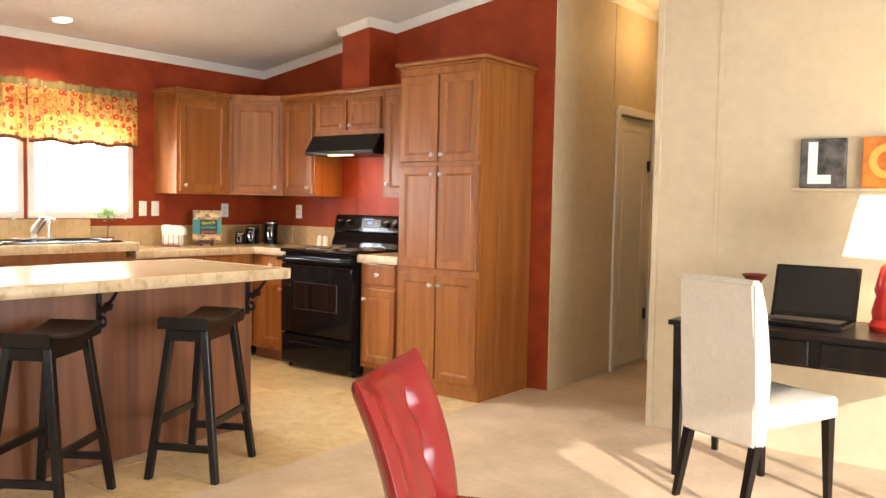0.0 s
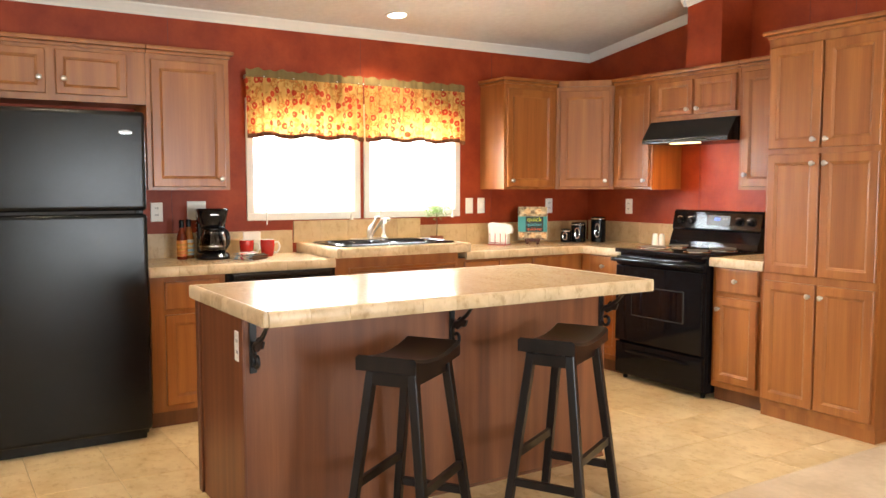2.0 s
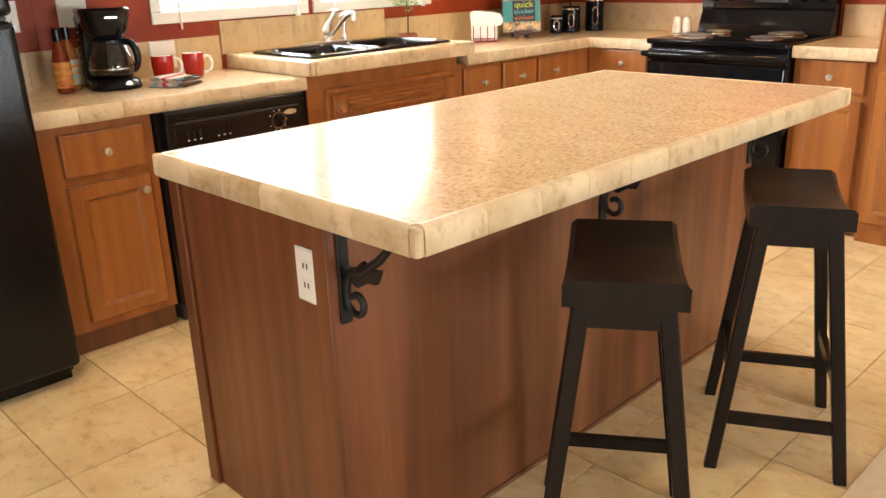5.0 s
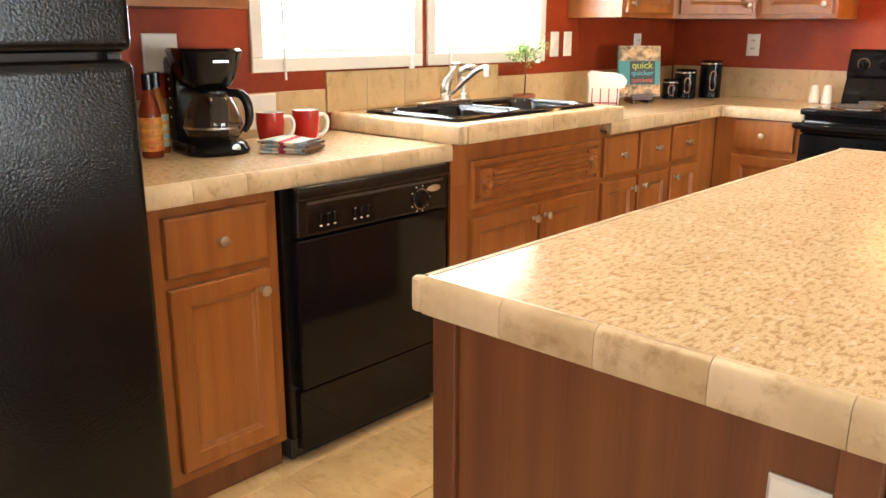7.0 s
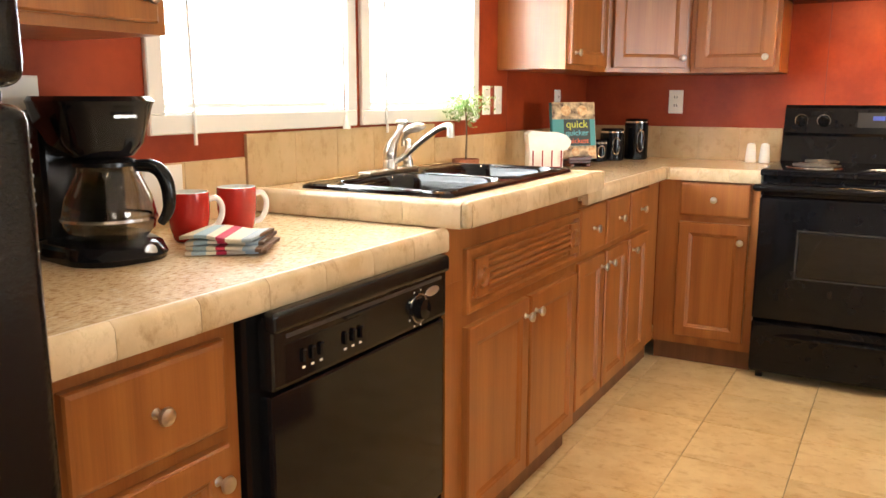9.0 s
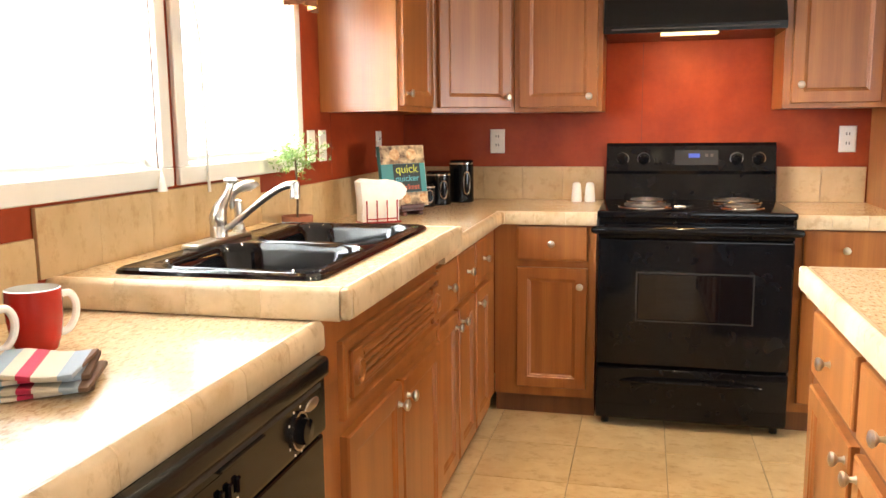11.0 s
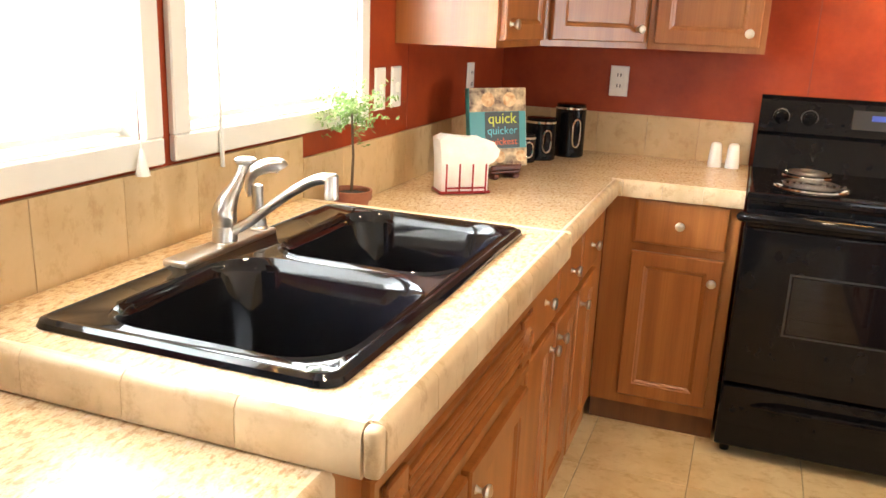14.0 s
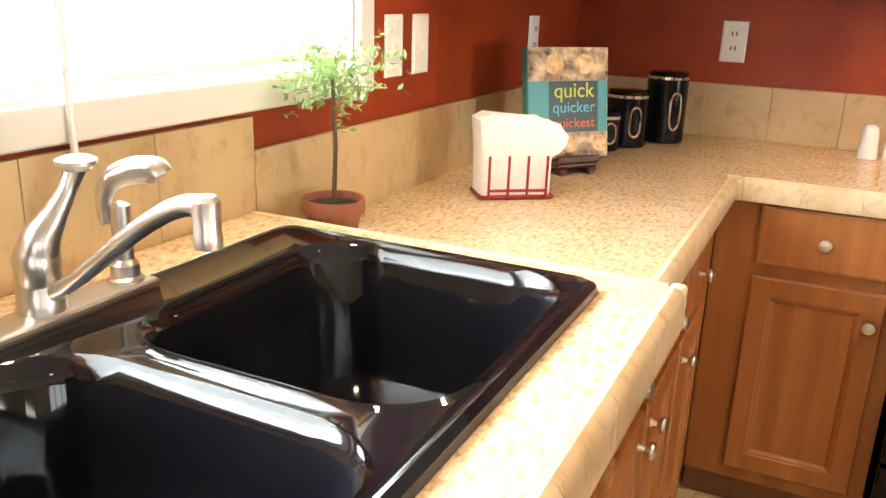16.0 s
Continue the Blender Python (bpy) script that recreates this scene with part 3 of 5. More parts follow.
def base_y(label, x0, x1, fx0, fx1, hand):
    c = thing("base_cabinet", (x0, 0.0, 0.0), label, "cabinet", "base cabinets")
    part("body", cube(x0, x1, -0.565, -0.003, 0.09, 0.855), OAK, c)
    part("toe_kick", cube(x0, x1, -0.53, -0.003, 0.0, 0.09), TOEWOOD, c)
    w = fx1 - fx0
    drawer(face_y(fx0, -0.565, 0.69), w, 0.15, c)
    panel_door(face_y(fx0, -0.565, 0.13), w, 0.53, c, (hand * w + (0.03 if hand < 0.5 else -0.03), 0.455))
    return c


base_y("oak corner base cabinet with drawer and door beside the stove", 0.5675, 1.0, 0.665, 0.965, 1)
base_y("oak base cabinet with drawer and door between stove and pantry", 1.775, 2.15, 1.805, 2.11, 0)

# ---- worktops with tiled edges ----
def edge_run(parent, p, q, z_top, out, h=0.055, n=None, r=0.012, length=0.15):
    """Rounded edge tiles from p to q (x, y); out: unit vector to the open side."""
    p, q, out = Vector((*p, 0)), Vector((*q, 0)), Vector((*out, 0))
    total = (q - p).length
    n = n or max(1, round(total / length))
    d = (q - p) / n
    prof = [(-0.003, 0.0), (0.006, 0.001), (0.013, -0.003), (0.018, -0.011), (0.019, -h + 0.006), (0.016, -h), (-0.003, -h)]
    for k in range(n):
        bm = bmesh.new()
        a, b = p + d * k + d.normalized() * 0.0005, p + d * (k + 1) - d.normalized() * 0.0005
        e = [[bm.verts.new(s + out * u + Vector((0, 0, z_top + 0.001 + w))) for u, w in prof] for s in (a, b)]
        m = len(prof)
        for i in range(m):
            bm.faces.new((e[0][i], e[0][(i + 1) % m], e[1][(i + 1) % m], e[1][i]))
        bm.faces.new(e[0])
        bm.faces.new(e[1])
        part("edge_tile", bm, EDGE, parent, smooth=True)


FX, SXF, SZ, SY0, SY1 = 0.588, 0.645, 0.964, -2.592, -1.655
wt = thing("worktop", (0.0, -3.68, 0.9), "speckled beige laminate worktop with cream tile edge beside the refrigerator", "worktop", "worktops")
part("slab", cube(0.003, FX, -3.7, -2.597, 0.86, 0.9), TOP, wt)
edge_run(wt, (FX, -3.7), (FX, -2.6), 0.9, (1, 0))
wt = thing("worktop", (0.0, SY0, SZ), "raised speckled laminate sink worktop with cream tile edge", "worktop", "worktops")
bm = bmesh.new()
for x0, x1, y0, y1 in ((0.003, 0.14, SY0, SY1), (0.55, SXF, SY0, SY1), (0.14, 0.55, SY0, -2.53), (0.14, 0.55, -1.73, SY1)):
    box(bm, x0, x1, y0, y1, 0.919, SZ)
part("slab", bm, TOP, wt)
edge_run(wt, (SXF, SY0 + 0.003), (SXF, SY1 - 0.003), SZ, (1, 0), 0.06)
edge_run(wt, (0.003, SY0), (SXF - 0.003, SY0), SZ, (0, -1), 0.0626)
edge_run(wt, (0.003, SY1), (SXF - 0.003, SY1), SZ, (0, 1), 0.0626)
for y, sg in ((SY0, -1), (SY1, 1)):
    part("edge_corner", cube(SXF - 0.0028, SXF + 0.0188, min(y - 0.0028 * sg, y + 0.0188 * sg), max(y - 0.0028 * sg, y + 0.0188 * sg), SZ - 0.0595, SZ + 0.0018, 0.009, 4), EDGE, wt, smooth=True)
wt = thing("worktop", (0.0, -1.65, 0.9), "speckled beige laminate corner worktop with cream tile edge", "worktop", "worktops")
bm = cube(0.003, FX, -1.634, -0.003, 0.86, 0.9)
box(bm, FX, 1.003, -FX, -0.003, 0.86, 0.9)
part("slab", bm, TOP, wt)
edge_run(wt, (FX, -1.634), (FX, -FX - 0.03), 0.9, (1, 0))
edge_run(wt, (FX + 0.03, -FX), (1.003, -FX), 0.9, (0, -1))
bm = bmesh.new()
box(bm, FX - 0.02, FX + 0.032, -FX - 0.032, -FX + 0.02, 0.846, 0.9, 0.01, 2)
part("edge_corner", bm, EDGE, wt, smooth=True)
wt = thing("worktop", (1.77, 0, 0.9), "short speckled laminate worktop between stove and pantry", "worktop", "worktops")
part("slab", cube(1.772, 2.155, -FX, -0.003, 0.86, 0.9), TOP, wt)
edge_run(wt, (1.772, -FX), (2.155, -FX), 0.9, (0, -1))


def splash(label, fix, a, b, z0, z1, width):
    s = thing("backsplash", (0.0, 0.0, z0), label, "backsplash", "backsplash tiles")
    n = max(1, round((b - a) / width))
    for k in range(n):
        p, q = a + (b - a) * k / n + 0.0004, a + (b - a) * (k + 1) / n - 0.0004
        part("tile", cube(0.002, 0.013, p, q, z0, z1, 0.001) if fix == "x" else cube(p, q, -0.013, -0.002, z0, z1, 0.002), SPLASH, s)


splash("tan stone tile backsplash behind the coffee maker", "x", -3.69, -2.64, 0.9, 1.05, 0.2)
splash("tall tan stone tile backsplash behind the sink", "x", -2.632, -1.645, SZ, 1.11, 0.2)
splash("tan stone tile backsplash by the corner", "x", -1.643, -0.02, 0.9, 1.058, 0.2)
splash("tan stone tile backsplash beside the stove", "y", 0.02, 1.0, 0.9, 1.06, 0.2)
splash("tan stone tile backsplash beside the pantry", "y", 1.775, 2.15, 0.9, 1.06, 0.2)

# ---- wall cabinets ----
UZ0, UZ1 = 1.318, 2.09


c = thing("wall_cabinet", (0, -3.64, UZ0), "oak wall cabinet with one panelled door over the coffee maker", "cabinet", "wall cabinets")
part("body", cube(0.003, 0.305, -3.625, -3.15, UZ0, UZ1), OAK, c)
panel_door(face_x(0.305, -3.6, UZ0 + 0.02), 0.42, 0.72, c, (0.39, 0.045))
part("cornice", box(cube(0.003, 0.318, -3.625, -3.14, UZ1, UZ1 + 0.02, 0.003), 0.003, 0.336, -3.625, -3.122, UZ1 + 0.0205, UZ1 + 0.045, 0.006, 2), OAK, c)
c = thing("wall_cabinet", (0, -4.58, 1.78), "oak wall cabinet with two doors over the refrigerator", "cabinet", "wall cabinets")
part("body", cube(0.003, 0.305, -4.55, -3.627, 1.80, UZ1), OAK, c)
panel_door(face_x(0.305, -4.5, 1.835), 0.36, 0.235, c, (0.325, 0.08), 0.045)
panel_door(face_x(0.305, -4.09, 1.835), 0.36, 0.235, c, (0.035, 0.08), 0.045)
part("cornice", box(cube(0.003, 0.318, -4.56, -3.627, UZ1, UZ1 + 0.02, 0.003), 0.003, 0.336, -4.575, -3.627, UZ1 + 0.0205, UZ1 + 0.045, 0.006, 2), OAK, c)
c = thing("wall_cabinet", (0, -1.11, UZ0), "oak wall cabinet with a glossy end panel beside the window", "cabinet", "wall cabinets")
part("body", cube(0.003, 0.305, -1.105, -0.612, UZ0, UZ1), OAK, c)
panel_door(face_x(0.305, -1.085, UZ0 + 0.02), 0.44, 0.72, c, (0.04, 0.045))
part("cornice", box(cube(0.003, 0.318, -1.115, -0.612, UZ1, UZ1 + 0.02, 0.003), 0.003, 0.336, -1.13, -0.612, UZ1 + 0.0205, UZ1 + 0.045, 0.006, 2), OAK, c)
c = thing("wall_cabinet", (0, 0, UZ0), "oak diagonal corner wall cabinet with a panelled door", "cabinet", "wall cabinets")
diag = [(0.003, -0.003), (0.61, -0.003), (0.61, -0.305), (0.305, -0.61), (0.003, -0.61)]
flat = Matrix(((1, 0, 0, 0), (0, 0, 1, 0), (0, 1, 0, UZ0), (0, 0, 0, 1)))
part("body", extrude(diag, flat, UZ1 - UZ0), OAK, c)
dl = 0.305 * math.sqrt(2)
r2 = math.sqrt(0.5)
face_d = Matrix(((r2, r2, 0, 0.305), (r2, -r2, 0, -0.61), (0, 0, 1, UZ0 + 0.02), (0, 0, 0, 1)))
panel_door(face_d @ Matrix.Translation((0.03, 0, 0)), dl - 0.06, 0.72, c, (dl - 0.09, 0.045))
diag2 = [(0.003, -0.003), (0.61, -0.003), (0.61, -0.335), (0.335, -0.61), (0.003, -0.61)]
flat2 = Matrix(((1, 0, 0, 0), (0, 0, 1, 0), (0, 1, 0, UZ1), (0, 0, 0, 1)))
part("cornice", extrude(diag2, flat2, 0.044), OAK, c)
c = thing("wall_cabinet", (0.61, 0, UZ0), "oak wall cabinet with one door beside the range hood", "cabinet", "wall cabinets")
part("body", cube(0.612, 1.0, -0.305, -0.003, UZ0, UZ1), OAK, c)
panel_door(face_y(0.635, -0.305, UZ0 + 0.02), 0.345, 0.72, c, (0.31, 0.045))
part("cornice", box(cube(0.612, 1.0, -0.318, -0.003, UZ1, UZ1 + 0.02, 0.003), 0.612, 1.0, -0.336, -0.003, UZ1 + 0.0205, UZ1 + 0.045, 0.006, 2), OAK, c)
c = thing("wall_cabinet", (1.0, 0, 1.78), "short oak wall cabinet with two doors over the range hood", "cabinet", "wall cabinets")
part("body", cube(1.002, 1.738, -0.305, -0.003, 1.79, UZ1), OAK, c)
panel_door(face_y(1.04, -0.305, 1.825), 0.32, 0.235, c, (0.29, 0.035), 0.04)
panel_door(face_y(1.385, -0.305, 1.825), 0.33, 0.235, c, (0.03, 0.035), 0.04)
part("cornice", box(cube(1.002, 1.738, -0.318, -0.003, UZ1, UZ1 + 0.02, 0.003), 1.002, 1.738, -0.336, -0.003, UZ1 + 0.0205, UZ1 + 0.045, 0.006, 2), OAK, c)
c = thing("wall_cabinet", (1.74, 0, UZ0), "oak wall cabinet with one door between hood and pantry", "cabinet", "wall cabinets")
part("body", cube(1.74, 2.155, -0.305, -0.003, UZ0, UZ1), OAK, c)
panel_door(face_y(1.77, -0.305, UZ0 + 0.02), 0.345, 0.72, c, (0.035, 0.075))
part("cornice", box(cube(1.74, 2.155, -0.318, -0.003, UZ1, UZ1 + 0.02, 0.003), 1.74, 2.155, -0.336, -0.003, UZ1 + 0.0205, UZ1 + 0.045, 0.006, 2), OAK, c)

# ---- pantry ----
PX0, PX1, PY = 2.158, 2.845, -0.60
pan = thing("pantry_cabinet", (PX0, 0, 0), "tall oak pantry cabinet with six panelled doors", "cabinet")
part("body", cube(PX0, PX1, PY, -0.003, 0.07, 2.17), OAK, pan)
part("toe_kick", cube(PX0, PX1, PY + 0.012, -0.003, 0.0, 0.07), OAK, pan)
part("side_strip", cube(PX1, PX1 + 0.006, -0.40, -0.385, 0.0, 2.16, 0.001), OAK, pan)
for z0, z1, kz in ((0.105, 0.80, 0.63), (0.845, 1.52, 0.62), (1.55, 2.12, 0.045)):
    w = (PX1 - PX0 - 0.05) / 2
    panel_door(face_y(PX0 + 0.018, PY, z0), w, z1 - z0, pan, (w - 0.03, kz))
    panel_door(face_y(PX0 + 0.032 + w, PY, z0), w, z1 - z0, pan, (0.03, kz))
bm = cube(PX0 - 0.01, PX1 + 0.012, PY - 0.012, -0.003, 2.17, 2.19, 0.004)
box(bm, PX0 - 0.03, PX1 + 0.034, PY - 0.034, -0.003, 2.1905, 2.215, 0.008, 2)
part("cornice", bm, OAK, pan)

# ---- refrigerator ----
FY0, FY1, FXF = -4.485, -3.732, 0.753
fr = thing("refrigerator", (0.02, FY0, 0), "black textured top-freezer refrigerator", "refrigerator")
part("body", cube(0.03, FXF - 0.075, FY0 + 0.005, FY1 - 0.005, 0.02, 1.708, 0.008, 2), FRIDGE, fr)
for nm, z0, z1 in (("freezer_door", 1.215, 1.722), ("fridge_door", 0.06, 1.20)):
    d = part(nm, cube(FXF - 0.068, FXF, FY0, FY1, z0, z1, 0.026, 5), FRIDGE, fr, smooth=True)
    hz0, hz1 = (1.25, 1.66) if nm == "freezer_door" else (0.72, 1.17)
    part("handle", cube(FXF - 0.002, FXF + 0.04, FY0 + 0.025, FY0 + 0.06, hz0, hz1, 0.012, 2), BLACKPLASTIC, d)
part("hinge_cover", cube(FXF - 0.06, FXF - 0.03, FY1 - 0.045, FY1 - 0.015, 1.20, 1.2135, 0.002), IRON, fr)
part("gasket", cube(FXF - 0.075, FXF - 0.068, FY0 + 0.01, FY1 - 0.01, 0.065, 1.69), SLOT, fr)
part("grille", cube(0.1, FXF - 0.06, FY0 + 0.02, FY1 - 0.02, 0.0, 0.055, 0.003), BLACKPLASTIC, fr)
part("badge", lathe([(0, 0.003), (0.03, 0.002), (0.034, 0)], Matrix.Translation((FXF, FY1 - 0.10, 1.615)) @ Matrix.Rotation(radians(90), 4, "Y") @ Matrix.Diagonal((0.35, 1, 1, 1)), 24), STEEL, fr, "oval silver badge")

# ---- dishwasher ----
dw = thing("dishwasher", (0.0, -3.26, 0), "black built-in dishwasher with a control dial", "dishwasher")
part("body", cube(0.01, 0.585, -3.268, -2.582, 0.09, 0.852), BLACKPLASTIC, dw)
door = part("door", cube(0.585, 0.615, -3.245, -2.64, 0.25, 0.695, 0.006, 2), BLACK, dw)
part("kick_panel", cube(0.57, 0.6, -3.245, -2.64, 0.05, 0.24, 0.005, 2), BLACK, dw)
part("kick_base", cube(0.1, 0.54, -3.245, -2.64, 0.0, 0.088), SLOT, dw)
cp = part("control_panel", cube(0.585, 0.622, -3.245, -2.64, 0.702, 0.835, 0.01, 3), BLACKPLASTIC, dw, "black control panel with dial")
part("top_lip", cube(0.6, 0.632, -3.247, -2.638, 0.808, 0.847, 0.012, 4), BLACKPLASTIC, cp, smooth=True)
part("vent_slot", cube(0.6205, 0.6235, -3.21, -2.665, 0.794, 0.802, 0.001), SLOT, cp)
part("latch", cube(0.6205, 0.6285, -3.04, -2.9, 0.7865, 0.7935, 0.002), BLACKPLASTIC, cp)
part("button_pocket", cube(0.6205, 0.6228, -3.215, -2.965, 0.712, 0.784, 0.001), BLACK, cp, "glossy black button field")
part("dial", lathe([(0.036, 0), (0.034, 0.004), (0.024, 0.006), (0.022, 0.02), (0, 0.022)], face_x(0.622, -2.768, 0.748) @ Matrix.Rotation(radians(-90), 4, "X"), 24), BLACK, cp)
part("dial_ring", lathe([(0.030, 0.0045), (0.034, 0.0045), (0.034, 0.0052), (0.030, 0.0052), (0.030, 0.0045)], face_x(0.622, -2.768, 0.748) @ Matrix.Rotation(radians(-90), 4, "X"), 28), STEEL, cp)
part("badge", lathe([(0, 0.003), (0.026, 0.002), (0.03, 0)], face_x(0.622, -2.705, 0.774) @ Matrix.Rotation(radians(-90), 4, "X") @ Matrix.Diagonal((1, 0.36, 1, 1)), 20), NICKEL, cp)
for y in (-3.165, -3.14, -3.115, -3.04, -3.015, -2.99):
    part("button", cube(0.6225, 0.63, y - 0.006, y + 0.006, 0.738, 0.764, 0.003), BLACK, cp)
    part("button_mark", cube(0.6225, 0.6234, y - 0.004, y + 0.004, 0.727, 0.731), PLASTIC, cp)
for k in range(9):
    a = radians(-60 + k * 37.5)
    yy, zz = -2.768 + 0.041 * math.sin(a), 0.748 + 0.041 * math.cos(a)
    part("dial_mark", cube(0.6215, 0.6225, yy - 0.002, yy + 0.002, zz - 0.002, zz + 0.002), PLASTIC, cp)

# ---- stove ----
SX0, SX1 = 1.008, 1.766
st = thing("stove", (SX0, -0.64, 0), "black electric coil range with a glass oven door", "stove")
part("body", cube(SX0 + 0.004, SX1 - 0.004, -0.615, -0.02, 0.03, 0.885, 0.004), BLACK, st)
part("cooktop", cube(SX0 - 0.002, SX1 + 0.002, -0.665, -0.03, 0.886, 0.915, 0.012, 3), BLACK, st, smooth=True)
od = part("oven_door", cube(SX0 + 0.003, SX1 - 0.003, -0.655, -0.617, 0.275, 0.80, 0.012, 3), BLACK, st, smooth=True)
part("door_window", rings(face_y(SX0 + 0.165, -0.655, 0.47), 0.44, 0.19, [(0, -0.002), (0.003, 0.0015), (0.008, 0.0015)]), DARKGLASS, od)
# lighter grey rim: the reflection along the oven window's edge, put in as colour
part("window_edge_sheen", rings(face_y(SX0 + 0.155, -0.655, 0.46), 0.46, 0.21, [(0, -0.002), (0.002, 0.0012), (0.008, 0.0012)], cap=False), plain("edge_sheen_grey", (0.03, 0.029, 0.028), 0.2), od)
part("handle", tube([(SX0 + 0.02, -0.655, 0.835), (SX0 + 0.05, -0.69, 0.84), (SX1 - 0.05, -0.69, 0.84), (SX1 - 0.02, -0.655, 0.835)], 0.016, 12, cube(SX0 + 0.003, SX1 - 0.003, -0.65, -0.617, 0.803, 0.862, 0.008, 2)), BLACK, od, smooth=True)
sd = part("storage_drawer", cube(SX0 + 0.003, SX1 - 0.003, -0.65, -0.617, 0.045, 0.265, 0.012, 3), BLACK, st, smooth=True)
part("drawer_pull", tube([(SX0 + 0.1, -0.652, 0.205), (SX0 + 0.2, -0.672, 0.213), (SX1 - 0.2, -0.672, 0.213), (SX1 - 0.1, -0.652, 0.205)], [0.004, 0.011, 0.011, 0.004], 10), BLACK, sd, smooth=True)
for x in (SX0 + 0.04, SX1 - 0.04):
    for y in (-0.58, -0.1):
        part("foot", lathe([(0, 0), (0.016, 0), (0.016, 0.03), (0, 0.031)], Matrix.Translation((x, y, 0)), 10), BLACKPLASTIC, st)
bgo = [(-0.13, 0.91), (-0.118, 0.955), (-0.088, 1.03), (-0.098, 1.045), (-0.075, 1.158), (-0.06, 1.172), (-0.02, 1.172), (-0.02, 0.91)]
side = Matrix(((0, 1, 0, SX0 + 0.006), (1, 0, 0, 0), (0, 0, 1, 0), (0, 0, 0, 1)))
bg = part("backguard", extrude(bgo, side, SX1 - SX0 - 0.012), BLACK, st)
tilt = Matrix.Translation((0, -0.0865, 1.102)) @ Matrix.Rotation(radians(101.5), 4, "X")
for x in (SX0 + 0.08, SX0 + 0.175, SX1 - 0.175, SX1 - 0.08):
    kb = part("knob", lathe([(0.031, 0), (0.029, 0.004), (0.023, 0.006), (0.02, 0.024), (0, 0.026)], Matrix.Translation((x, 0, 0)) @ tilt, 22), BLACK, bg, smooth=True)
    part("knob_ring", lathe([(0.026, 0.004), (0.03, 0.004), (0.03, 0.0065), (0.026, 0.0065), (0.026, 0.004)], Matrix.Translation((x, 0, 0)) @ tilt, 24), CHROME, kb)
BLUE = glow("clock_display", (0.03, 0.07, 0.4), 0.12)
PANELGREY = plain("panel_grey", (0.03, 0.03, 0.032), 0.25)
pnl = part("control_panel", extrude([(-0.095, -0.034), (0.095, -0.034), (0.095, 0.034), (-0.095, 0.034)], Matrix.Translation(((SX0 + SX1) / 2 + 0.03, -0.0876, 1.105)) @ Matrix.Rotation(radians(-11.5), 4, "X"), -0.003), PANELGREY, bg)
part("clock_display", extrude([(-0.024, 0.0), (0.024, 0.0), (0.024, 0.019), (-0.024, 0.019)], Matrix.Translation(((SX0 + SX1) / 2 + 0.02, -0.091, 1.105)) @ Matrix.Rotation(radians(-11.5), 4, "X"), -0.001), BLUE, pnl, "small blue clock display")
for k in range(4):
    part("button", extrude([(-0.006, -0.006), (0.006, -0.006), (0.006, 0.006), (-0.006, 0.006)], Matrix.Translation(((SX0 + SX1) / 2 + (0.075 if k > 1 else 0.098), -0.0912 + 0.003, 1.09 + 0.026 * (k % 2))) @ Matrix.Rotation(radians(-11.5), 4, "X"), -0.003), SLOT, pnl)
for x, y, r in ((SX0 + 0.19, -0.48, 0.1), (SX1 - 0.19, -0.48, 0.075), (SX0 + 0.19, -0.23, 0.075), (SX1 - 0.19, -0.23, 0.1)):
    b = part("drip_pan", lathe([(0.02, 0.909), (r * 0.8, 0.912), (r, 0.918), (r + 0.014, 0.9205), (r + 0.016, 0.916)], Matrix.Translation((x, y, 0)), 32), CHROME, st, "chrome drip pan", True)
    pts = []
    for k in range(110):
        a = k / 109 * 2 * math.pi * 4
        rr = 0.018 + (r - 0.022) * k / 109
        pts.append((x + rr * math.cos(a), y + rr * math.sin(a), 0.926))
    part("coil", tube(pts, 0.0042, 6), plain("coil_metal", (0.22, 0.21, 0.2), 0.35, 0.9), b, "dark spiral heating coil", True)

# ---- range hood ----
hd2 = thing("range_hood", (1.37, 0, 1.62), "black under-cabinet range hood with a lit lamp", "hood")
ho = [(-0.003, 1.635), (-0.003, 1.788), (-0.33, 1.788), (-0.365, 1.74), (-0.415, 1.665), (-0.415, 1.635)]
part("shell", extrude(ho, Matrix(((0, 1, 0, 1.006), (1, 0, 0, 0), (0, 0, 1, 0), (0, 0, 0, 1))), 0.726), BLACKPLASTIC, hd2)
part("lens", cube(1.24, 1.47, -0.40, -0.345, 1.626, 1.634, 0.003), glow("hood_lens", (1.0, 0.75, 0.4), 3.0), hd2, "lit warm lamp lens")
part("trim_line", cube(1.04, 1.70, -0.4175, -0.415, 1.648, 1.654), SLOT, hd2)
lamp("hood_light", "AREA", look((1.36, -0.34, 1.615), (1.36, -0.22, 0.9)), 5, (1.0, 0.5, 0.15), 0.24, 0.1)

# ---- island ----
IX0, IX1, IY0, IY1 = 1.565, 2.5, -3.75, -1.865
isl = thing("kitchen_island", (1.5, IY0, 0), "wood kitchen island with drawers and an overhanging top", "island")
part("body", cube(1.606, 2.2, -3.718, -1.905, 0.0, 0.857), PANELWOOD, isl)
part("back_panel", cube(2.2005, 2.212, -3.723, -1.9, 0.0, 0.857, 0.002), PANELWOOD, isl)
part("corner_post", cube(2.17, 2.214, -3.73, -3.7185, 0.0, 0.857, 0.002), PANELWOOD, isl)
part("corner_post", cube(1.592, 1.637, -3.73, -3.7185, 0.0, 0.857, 0.002), PANELWOOD, isl)
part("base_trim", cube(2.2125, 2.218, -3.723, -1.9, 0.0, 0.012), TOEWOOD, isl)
fm = Matrix(((0, -1, 0, 1.606), (1, 0, 0, 0), (0, 0, 1, 0), (0, 0, 0, 1)))
